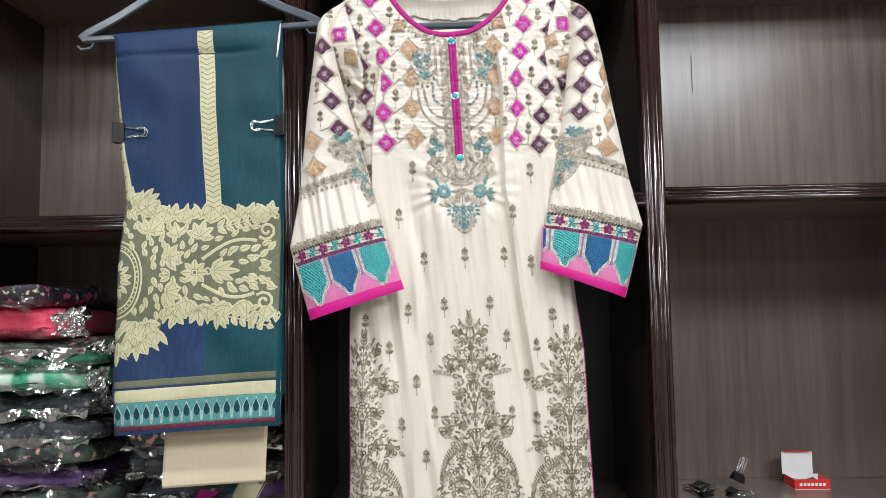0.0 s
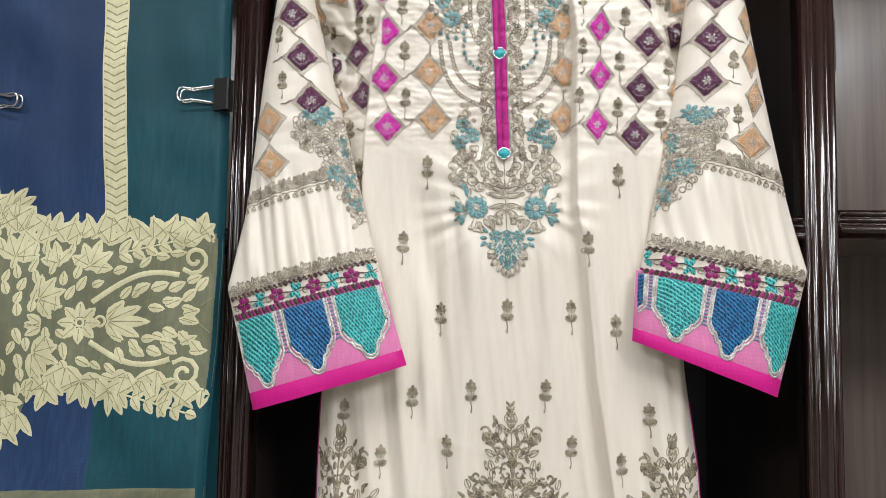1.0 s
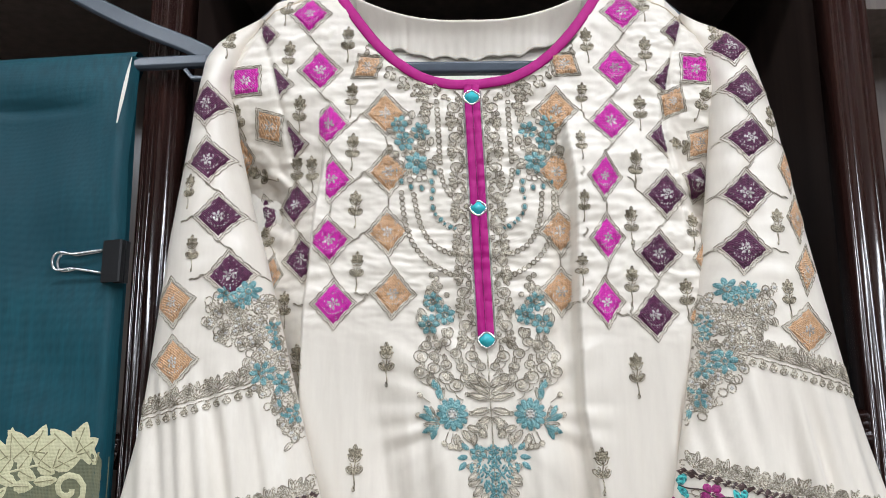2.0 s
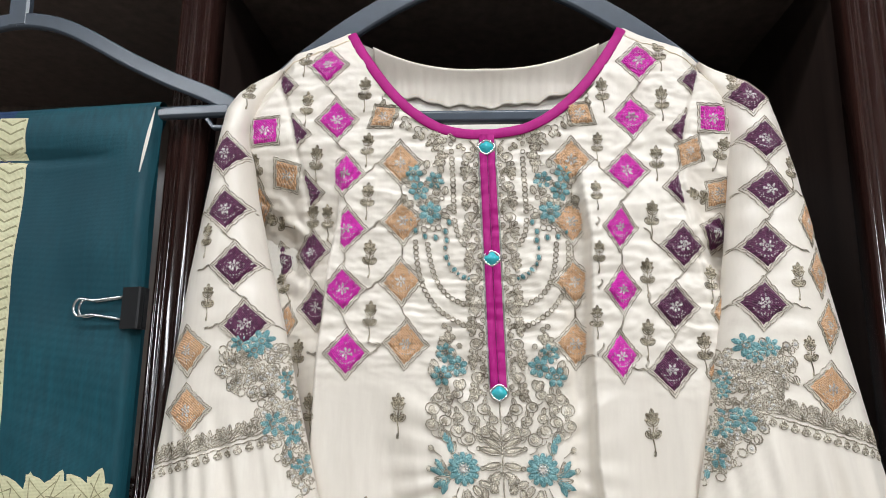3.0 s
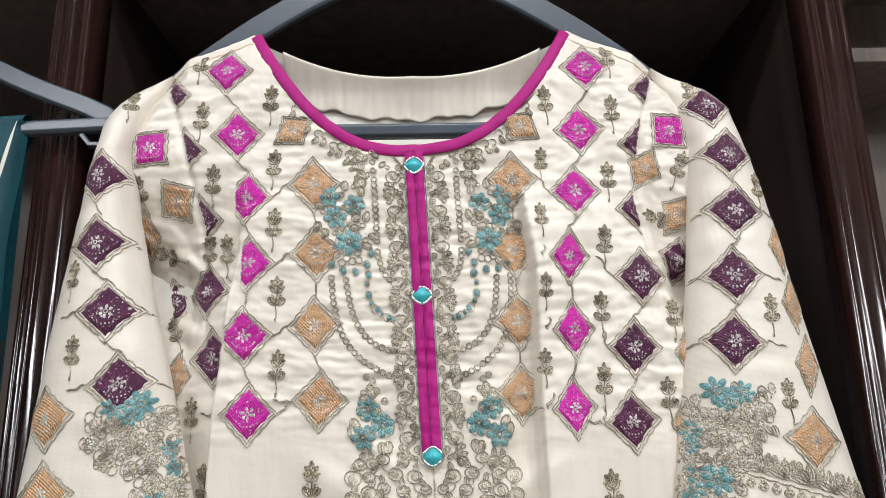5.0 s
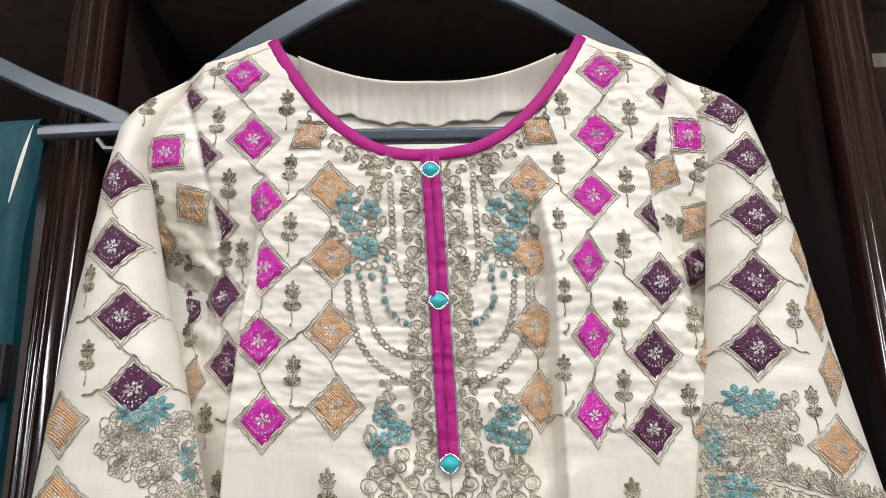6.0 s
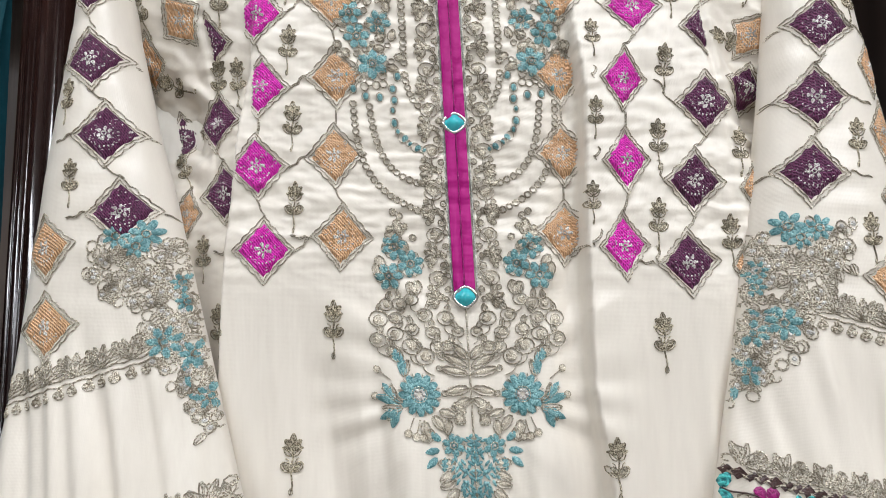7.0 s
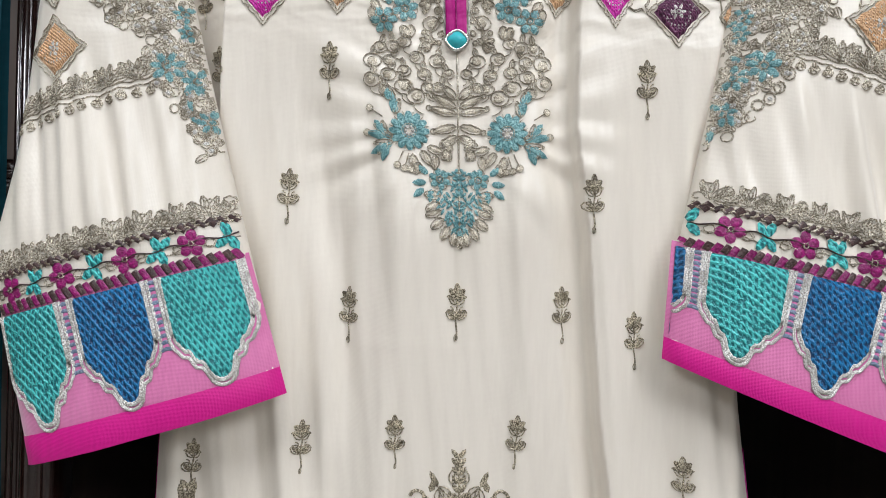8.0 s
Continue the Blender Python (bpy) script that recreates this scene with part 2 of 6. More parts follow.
def tube(bm, pts, r, n=8, closed=False, squash=1.0, taper=None):
    """A round tube along points; squash flattens it in y."""
    pts = [Vector(p) for p in pts]
    rings = []
    for i, p in enumerate(pts):
        a = pts[i - 1] if i or closed else p
        b = pts[(i + 1) % len(pts)] if i < len(pts) - 1 or closed else p
        d = (b - a).normalized()
        side = d.cross(Vector((0, 1, 0)))
        side = side.normalized() if side.length > 1e-4 else Vector((1, 0, 0))
        up = side.cross(d).normalized()
        k = r * (taper(i / (len(pts) - 1)) if taper else 1)
        rings.append([bm.verts.new(p + side * (k * math.cos(q)) + up * (k * squash * math.sin(q))) for q in (2 * math.pi * j / n for j in range(n))])
    m = len(rings)
    for i in range(m if closed else m - 1):
        A, B = rings[i], rings[(i + 1) % m]
        for j in range(n):
            bm.faces.new((A[j], A[(j + 1) % n], B[(j + 1) % n], B[j]))
    if not closed:
        bm.faces.new(rings[0][::-1])
        bm.faces.new(rings[-1])
    return bm


def knots(table):
    xs, ys = zip(*table)
    return lambda q: float(np.interp(q, xs, ys))


def smooth(a, b, q):
    q = min(1.0, max(0.0, (q - a) / (b - a)))
    return q * q * (3 - 2 * q)


def n3(x, y, z):
    return noise.noise((x, y, z))


def sheet(bm, f, nu, nv):
    """A grid mesh of f(u, v), u and v from 0 to 1."""
    g = [[bm.verts.new(f(i / nu, j / nv)) for i in range(nu + 1)] for j in range(nv + 1)]
    for j in range(nv):
        for i in range(nu):
            bm.faces.new((g[j][i], g[j][i + 1], g[j + 1][i + 1], g[j + 1][i]))
    return g


# ---- the shop round the cabinet ----
FRONT, BACK = 1.295, 1.66          # cabinet front and back panel
BASE_Z, TOP_Z = 0.885, 2.13


def slab(name, lo, hi, mat, label, bevel=0.0):
    ob = link_mesh(name, box(bmesh.new(), lo, hi, bevel), mat, None, "", False)
    return tagged(ob, label, name.split("_")[0], "", "structure")


slab("floor", (-4, -5, -0.06), (4, 2.2, 0), FLOOR_TILE, "polished beige tile floor of the shop")
slab("ceiling", (-4, -5, 2.60), (4, 2.2, 2.70), WALL_PAINT, "plain painted ceiling of the shop")
slab("wall_north", (-4, 1.69, 0), (4, 1.79, 2.6), WALL_PAINT, "painted wall behind the cabinet")
slab("wall_south", (-4, -5.1, 0), (4, -5, 2.6), WALL_PAINT, "painted wall opposite the cabinet")
slab("wall_east", (4, -5, 0), (4.1, 2.2, 2.6), WALL_PAINT, "painted side wall of the shop")
slab("wall_west", (-4.1, -5, 0), (-4, 2.2, 2.6), WALL_PAINT, "painted side wall of the shop")

cabinet = thing("wall_cabinet", (0, BACK, 0), "dark wood-grain wall cabinet with open shelves and varnished mouldings", "cabinet")
STILES = [(-0.965, -0.929), (-0.270, -0.232), (0.355, 0.393), (1.05, 1.09)]
CENTRES = [(a + b) / 2 for a, b in STILES]
# The middle back is coloured black to carry the shade behind the kameez.
for k, mat, words in ((0, PANEL_WOOD, "dark wood-grain laminate back"), (1, BAY_SHADE_LAMINATE, "laminate back coloured black for the shade in the bay"), (2, PANEL_WOOD, "dark wood-grain laminate back")):
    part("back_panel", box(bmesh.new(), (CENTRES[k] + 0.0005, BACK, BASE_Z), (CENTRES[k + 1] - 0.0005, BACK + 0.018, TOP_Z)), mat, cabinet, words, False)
part("base_unit", box(bmesh.new(), (-0.955, FRONT + 0.012, 0), (1.07, BACK, BASE_Z - 0.02), 0.002), PANEL_WOOD, cabinet, "", False)
part("top_board", box(bmesh.new(), (-0.955, FRONT + 0.03, TOP_Z - 0.02), (1.07, BACK, TOP_Z)), PANEL_WOOD, cabinet, "", False)
part("bottom_board", box(bmesh.new(), (-0.955, FRONT + 0.002, BASE_Z - 0.02), (1.07, BACK, BASE_Z), 0.002), PANEL_WOOD, cabinet, "", False)
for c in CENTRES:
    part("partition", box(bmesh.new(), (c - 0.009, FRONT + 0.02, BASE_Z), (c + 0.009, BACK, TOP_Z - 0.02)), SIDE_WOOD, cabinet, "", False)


def reeds(w, d, ribs):
    """Profile of a reeded moulding, w wide, its face a row of rounded ribs of the given shares."""
    prof = [(-w / 2, d)]
    total, u0 = sum(ribs), 0.0
    for r in ribs:
        share = r / total
        for i in range(9):
            u = u0 + share * i / 9
            prof.append((-w / 2 + w * u, -0.62 * w * share * math.sin(math.pi * i / 9) ** 0.8 * 0.75 + 0.004 * abs(2 * u - 1) ** 6))
        u0 += share
    prof += [(w / 2, 0.004), (w / 2, d)]
    return prof


for (a, b) in STILES:
    bm = extrude_profile(bmesh.new(), reeds(b - a, 0.02, (0.15, 0.17, 0.40, 0.28)), ((a + b) / 2, FRONT + 0.004, 0.0), ((a + b) / 2, FRONT + 0.004, TOP_Z), (1, 0, 0), (0, 1, 0))
    part("stile", bm, TRIM_WOOD, cabinet, "varnished dark stile with reeded moulding")
for k, z in ((0, 1.432), (1, 1.452), (2, 1.459)):
    a, b = STILES[k][1], STILES[k + 1][0]
    part("shelf", box(bmesh.new(), (CENTRES[k] + 0.0095, FRONT + 0.021, z - 0.009), (CENTRES[k + 1] - 0.0095, BACK - 0.001, z + 0.009)), PANEL_WOOD, cabinet, "", False)
    bm = extrude_profile(bmesh.new(), reeds(0.03, 0.018, (0.5, 0.22, 0.28)), (a, FRONT + 0.006, z), (b, FRONT + 0.006, z), (0, 0, 1), (0, 1, 0))
    part("shelf_moulding", bm, TRIM_WOOD, cabinet, "varnished reeded shelf edge")
for k in range(3):
    part("upper_shelf", box(bmesh.new(), (CENTRES[k] + 0.0095, BACK - 0.14 if k == 2 else FRONT + 0.021, 1.945), (CENTRES[k + 1] - 0.0095, BACK - 0.001, 1.963)), PANEL_WOOD, cabinet, "", False)
part("scratch", box(bmesh.new(), (0.5715, BACK - 0.0006, 1.748), (0.5735, BACK - 0.0001, 1.832)), BLACK_STEEL, cabinet, "dark scratch in the laminate", False)
part("top_rail", box(bmesh.new(), (-0.965, FRONT - 0.004, TOP_Z), (1.09, FRONT + 0.03, TOP_Z + 0.05), 0.004), TRIM_WOOD, cabinet, "", False)
# Unseen board, added to keep lamp light off the upper middle back.
part("fascia", box(bmesh.new(), (STILES[1][1] + 0.001, FRONT + 0.004, 1.935), (STILES[2][0] - 0.001, FRONT + 0.02, TOP_Z - 0.001), 0.002), TRIM_WOOD, cabinet, "", False)
rod = bmesh.new()
tube(rod, [(-0.955, 1.2875, 2.0135), (0.0, 1.2875, 2.0135), (1.07, 1.2875, 2.0135)], 0.0055, 10)
part("hanging_rod", rod, CHROME, cabinet, "thin steel hanging rod")

# ---- cream kameez on its hanger ----
HEM = 0.80
NECK_X = 0.0275
side_l = knots([(0.8, -0.158), (0.96, -0.155), (1.206, -0.152), (1.281, -0.151), (1.45, -0.150), (1.60, -0.176), (1.70, -0.194), (1.75, -0.192), (1.785, -0.172), (1.80, -0.158), (1.86, -0.158)])
seam_l = knots([(1.60, -0.122), (1.63, -0.124), (1.687, -0.126), (1.746, -0.140), (1.80, -0.157), (1.86, -0.158)])
seam_r = knots([(1.60, 0.206), (1.63, 0.20), (1.70, 0.188), (1.75, 0.197), (1.80, 0.212), (1.86, 0.212)])
side_r = knots([(0.8, 0.252), (0.96, 0.247), (1.2, 0.239), (1.302, 0.229), (1.5, 0.224), (1.63, 0.246), (1.70, 0.252), (1.75, 0.248), (1.785, 0.230), (1.8, 0.214), (1.86, 0.214)])
fold_r = knots([(0.8, 0.172), (0.95, 0.168), (1.165, 0.150), (1.294, 0.131), (1.407, 0.120), (1.47, 0.1105), (1.566, 0.109), (1.646, 0.110), (1.697, 0.104), (1.72, 0.10), (1.85, 0.09)])
fold_l = knots([(0.8, -0.15), (1.2, -0.14), (1.32, -0.128), (1.40, -0.115), (1.445, -0.111), (1.55, -0.109), (1.60, -0.104), (1.631, -0.102), (1.667, -0.096), (1.742, -0.09), (1.85, -0.08)])


def body_y(x, z):
    """Depth of the front of the kameez at x and height z."""
    y = 1.264 + 0.012 * smooth(1.79, 1.85, z) + 0.004 * smooth(1.5, 1.0, z)
    a, b = side_l(z), side_r(z)
    e = max(0.0, (a + 0.03 - x) / 0.03, (x - b + 0.03) / 0.03)
    y += 0.020 * e * e * smooth(1.75, 1.55, z) + 0.012 * max(0.0, (a + 0.016 - x) / 0.016, (x - b + 0.016) / 0.016) * smooth(1.60, 1.70, z)
    d = x - fold_r(z)
    deep = smooth(1.74, 1.66, z) * (1 - 0.55 * smooth(1.2, 0.95, z))
    y += deep * (0.007 * math.exp(-((d + 0.006) / 0.010) ** 2) * (d < 0.003) - 0.011 * smooth(-0.0015, 0.0045, d) * math.exp(-max(d, 0) / 0.09))
    d = x - fold_l(z)
    deep = smooth(1.25, 1.40, z) * smooth(1.74, 1.64, z)
    y += deep * (0.013 * smooth(0.0005, -0.0035, d) + 0.010 * smooth(-0.004, -0.03, d) - 0.003 * math.exp(-((d - 0.012) / 0.012) ** 2))
    # soft hanging folds of the skirt
    for x0, lean, wide, size in ((-0.078, 0.07, 0.010, 0.0050), (-0.034, -0.02, 0.007, 0.0030), (0.012, -0.03, 0.012, 0.0042), (0.082, 0.03, 0.009, 0.0048), (0.186, 0.05, 0.010, 0.0050), (0.215, 0.03, 0.006, 0.0030)):
        d = x - x0 - lean * (1.48 - z) - 0.006 * n3(0.3, x0 * 40, z * 5)
        y -= 1.5 * size * math.exp(-(d / wide) ** 2) * smooth(1.50, 1.40, z) * (0.7 + 0.6 * n3(1.0, x0 * 90, z * 4))
    arm = smooth(1.58, 1.64, z) * smooth(1.81, 1.77, z)
    for d in (seam_l(z) - x, x - seam_r(z)):
        y += arm * (0.021 * smooth(1.74, 1.63, z) * smooth(0.0, 0.02, d) + 0.0025 * math.exp(-(d / 0.0022) ** 2) - smooth(1.72, 1.66, z) * 0.016 * smooth(0, 0.012, d) * max(0.0, n3(x * 50 + z * 40, 4, z * 45)))
    low = smooth(1.56, 1.40, z)
    y += low * (0.021 * n3(x * 13 + 0.25 * (z - 1.2) * 9, 3.1, z * 1.6) + 0.0100 * n3(x * 34 + (z - 1.2) * 6, 7.7, z * 3.0))
    # narrow hanging creases and a few pressed lines across the skirt
    y += low * (0.0042 * n3(x * 60 + (z - 1.2) * 5, 4.4, z * 2.6) + 0.0016 * n3(x * 120 + (z - 1.2) * 14, 8.8, z * 7))
    for z0, slope in ((1.335, 0.10), (1.215, -0.16), (1.09, 0.08)):
        y -= low * 0.0013 * math.exp(-((z - z0 - slope * (x - 0.04) - 0.008 * n3(x * 14, z0, 2)) / 0.0030) ** 2) * max(0.0, 0.3 + n3(x * 11, z0 * 30, 5))
    # puckers drawn in by the dense stitching below the placket
    far = math.hypot(x - 0.042, z - 1.475)
    y += 0.0034 * smooth(0.040, 0.062, far) * smooth(0.115, 0.07, far) * n3(6.5 * math.atan2(z - 1.475, abs(x - 0.042) + 0.004), 2.2 + x, far * 7)
    high = smooth(1.50, 1.58, z)
    y += high * (0.0032 * n3(x * 24, 5.0, z * 18) + 0.0015 * n3(x * 30, 9.0, z * 85) + 0.0012 * n3(x * 55, 2.0, z * 170) + 0.0009 * n3(x * 130, 3.0, z * 300))
    # short drawn-in creases between the stitched chains
    y += 0.0010 * high * smooth(0.095, 0.05, abs(x - 0.034)) * smooth(1.70, 1.65, z) * n3(x * 38, 8.0, z * 260)
    return y


def neck_z(x):
    q = abs(x - NECK_X) / 0.1205
    if q <= 1:
        return 1.741 + 0.101 * q ** 2.4
    s = (q - 1) * 0.1205
    return 1.842 - 0.50 * s


def front_point(u, v):
    x0 = -0.156 + u * 0.368
    zt = neck_z(x0)
    v = 0.58 * v / 0.40 if v < 0.40 else 0.58 + 0.42 * (v - 0.40) / 0.60
    z = HEM + v * (zt - HEM)
    a, b = side_l(z), side_r(z)
    x = a + u * (b - a)
    return Vector((x, body_y(x, z), z))


kameez = thing("kameez", (NECK_X, 1.28, HEM), "cream embroidered long kameez with magenta piping hanging on a plastic hanger", "dress")
bm = bmesh.new()
sheet(bm, front_point, 300, 400)
part("front_panel", bm, CREAM, kameez, "cream silk-cotton front with soft vertical folds")


def back_point(u, v):
    x0 = -0.156 + u * 0.368
    q = abs(x0 - NECK_X) / 0.1205
    zt = 1.812 + 0.030 * min(q, 1) ** 2.2 if q <= 1 else neck_z(x0) + 0.002
    z = HEM - 0.012 + v * (zt - HEM + 0.012)
    a, b = side_l(z), side_r(z)
    x = a + u * (b - a)
    return Vector((x, 1.306 + 0.006 * n3(x * 16, 4, z * 3) * smooth(1.8, 1.6, z) - 0.02 * smooth(1.80, 1.845, z) - 0.012 * (1 - min(1, q)) * smooth(1.78, 1.82, z), z))


bm = bmesh.new()
sheet(bm, back_point, 80, 90)
part("back_panel", bm, LINING, kameez, "pale inside of the back with its neck facing")


def back_y(x, z):
    q = min(1.0, abs(x - NECK_X) / 0.1205)
    return 1.306 - 0.02 * smooth(1.80, 1.845, z) - 0.012 * (1 - q) * smooth(1.78, 1.82, z)


def facing_edge(x):
    d = x - NECK_X
    return 1.781 + 1.9 * d * d + 0.0012 * math.sin(x * 150) + 0.0010 * math.sin(x * 310)


def facing_point(u, v):
    """The gathered facing sewn inside the back of the neck."""
    x = NECK_X + (u - 0.5) * 0.205
    q = min(1.0, abs(x - NECK_X) / 0.1205)
    z = facing_edge(x) + v * (1.8125 + 0.030 * q ** 2.2 - facing_edge(x))
    pleat = max(0.0, n3(x * 85, 2.0, 0.5)) + 0.5 * n3(x * 190, 4.0, z * 20)
    return Vector((x, back_y(x, z) - 0.0022 - 0.0035 * pleat * (1 - v) ** 0.7, z))


bm = bmesh.new()
sheet(bm, facing_point, 150, 16)
facing = part("neck_facing", bm, CREAM, kameez, "gathered cream facing inside the neck")
fold = facing.modifiers.new("thickness", "SOLIDIFY")
fold.thickness = 0.0009
bm = bmesh.new()
tube(bm, [facing_point(u, 0.10) + Vector((0, -0.0006, 0)) for u in np.linspace(0.01, 0.99, 120)], 0.0004, 5)
part("facing_seam", bm, BEIGE, kameez, "stitched edge of the neck facing")
for side, sgn in ((side_l, -1), (side_r, 1)):
    bm = bmesh.new()
    tube(bm, [(side(z) + 0.001 * sgn, body_y(side(z), z) + 0.004, z) for z in np.linspace(HEM, 1.27, 60)], 0.0013, 6)
    part("side_piping", bm, MAGENTA, kameez, "magenta piping down the side seam")


def sleeve_maker(outer, inner, y_edge, bulge):
    """Depth function and front-point function of a sleeve between two edges, each given as points from shoulder to hem."""
    def resample(edge):
        p = np.array(edge)
        s = np.concatenate([[0], np.cumsum(np.hypot(*np.diff(p, axis=0).T))])
        return lambda t: (float(np.interp(t * s[-1], s, p[:, 0])), float(np.interp(t * s[-1], s, p[:, 1])))
    O, I = resample(outer), resample(inner)
    xo = knots(sorted((z, x) for x, z in outer))
    xi = knots(sorted((z, x) for x, z in inner))

    def depth(x, z):
        s = min(1.0, max(0.0, (x - xo(z)) / (xi(z) - xo(z))))
        w = max(0.0, 1 - (2 * s - 1) ** 2) ** 0.6
        y = y_edge(z) - bulge(z) * w
        plain_zone = smooth(1.52, 1.47, z) * smooth(1.37, 1.41, z)
        y += w * (0.0030 * n3(x * 26, 3, z * 7) + plain_zone * 0.0085 * n3(x * 88 + z * 16, 6, z * 6) + 0.0014 * n3(x * 40, 8, z * 90) * smooth(1.5, 1.54, z))
        return y

    def point(s, t):
        a, b = O(t), I(t)
        x, z = a[0] + s * (b[0] - a[0]), a[1] + s * (b[1] - a[1])
        return x, z
    def inside(x, z):
        return xo(z) < x < xi(z) if xo(z) < xi(z) else xi(z) < x < xo(z)
    return depth, point, inside


OUT_L = [(-0.157, 1.8070), (-0.178, 1.7955), (-0.194, 1.783), (-0.203, 1.766), (-0.209, 1.707), (-0.220, 1.610), (-0.231, 1.469), (-0.246, 1.378), (-0.210, 1.258)]
IN_L = [(-0.155, 1.8060), (-0.170, 1.776), (-0.178, 1.740), (-0.168, 1.689), (-0.160, 1.66), (-0.151, 1.626), (-0.139, 1.588), (-0.103, 1.455), (-0.082, 1.385), (-0.057, 1.306)]
OUT_R = [(0.2135, 1.8070), (0.236, 1.797), (0.255, 1.787), (0.269, 1.771), (0.284, 1.70), (0.299, 1.605), (0.321, 1.478), (0.338, 1.405), (0.303, 1.286)]
IN_R = [(0.2115, 1.8060), (0.226, 1.780), (0.232, 1.740), (0.228, 1.693), (0.220, 1.637), (0.213, 1.598), (0.195, 1.49), (0.177, 1.405), (0.168, 1.336)]
edge_y = knots([(1.25, 1.238), (1.35, 1.248), (1.45, 1.258), (1.6, 1.264), (1.75, 1.272), (1.80, 1.276)])
swell = knots([(1.25, 0.020), (1.4, 0.026), (1.6, 0.026), (1.72, 0.024), (1.77, 0.016), (1.80, 0.004)])
SLEEVES = []
for name, O, I in (("sleeve", OUT_L, IN_L), ("sleeve", OUT_R, IN_R)):
    depth, point, inside = sleeve_maker(O, I, edge_y, swell)

    def tube_point(u, v, depth=depth, point=point):
        """Once round the sleeve: the front, then the back."""
        s = 2 * u if u <= 0.5 else 2 - 2 * u
        x, z = point(s, v)
        y = depth(x, z)
        if u > 0.5:
            y = 2 * edge_y(z) - y + 0.004 * math.sin(math.pi * s)
            y = edge_y(z) + 0.6 * (y - edge_y(z))
        return Vector((x, y, z))
    bm = bmesh.new()
    sheet(bm, tube_point, 120, 150)
    bmesh.ops.remove_doubles(bm, verts=bm.verts, dist=1e-6)
    SLEEVES.append((part(name, bm, CREAM, kameez, "three-quarter sleeve with embroidered cuff"), depth, inside))

# shoulder seams
for q0, q1 in ((-1.0, -1.5), (1.02, 1.53)):
    bm = bmesh.new()
    line = []
    for q in np.linspace(q0, q1, 24):
        x = NECK_X + 0.1205 * q
        z = neck_z(x) - 0.0075
        line.append((x, body_y(x, z) - 0.0002, z + 0.0004 * math.sin(q * 70)))
    tube(bm, line, 0.0006, 5)
    part("shoulder_seam", bm, BEIGE, kameez)

# neck piping, placket and buttons
bm = bmesh.new()
rim = []
for q in np.linspace(-1, 1, 60):
    x = NECK_X + 0.1205 * q
    z = neck_z(x)
    rim.append((x, body_y(x, z) - 0.001, z - 0.002))
tube(bm, rim, 0.0044, 10, squash=0.32)
part("neck_piping", bm, MAGENTA, kameez, "magenta neckline binding")


def placket_x(z):
    return 0.029 + (1.733 - z) * 0.047


for off in (-0.0033, 0.0033):
    bm = bmesh.new()

    def strip(u, v):
        z = 1.738 - v * 0.213
        x = placket_x(z) + off + (u - 0.5) * 0.0064
        return Vector((x, body_y(x, z) - 0.0022 - 0.0012 * math.sin(math.pi * u), z))
    sheet(bm, strip, 6, 90)
    part("placket_band", bm, MAGENTA, kameez)

# ---- hangers ----
def moulded(bm, pts, w, d):
    """A moulded bar along points in the xz plane: w across, d deep, its edges chamfered."""
    pts = [Vector(p) for p in pts]
    c = min(w, d) * 0.22
    prof = [(-w / 2 + c, -d / 2), (w / 2 - c, -d / 2), (w / 2, -d / 2 + c), (w / 2, d / 2 - c), (w / 2 - c, d / 2), (-w / 2 + c, d / 2), (-w / 2, d / 2 - c), (-w / 2, -d / 2 + c)]
    rings = []
    for i, p in enumerate(pts):
        t = (pts[min(i + 1, len(pts) - 1)] - pts[max(i - 1, 0)]).normalized()
        side = Vector((-t.z, 0, t.x))
        rings.append([bm.verts.new(p + side * u + Vector((0, v, 0))) for u, v in prof])
    for A, B in zip(rings, rings[1:]):
        for j in range(8):
            bm.faces.new((A[j], A[(j + 1) % 8], B[(j + 1) % 8], B[j]))
    bm.faces.new(rings[0][::-1])
    bm.faces.new(rings[-1])
    return bm


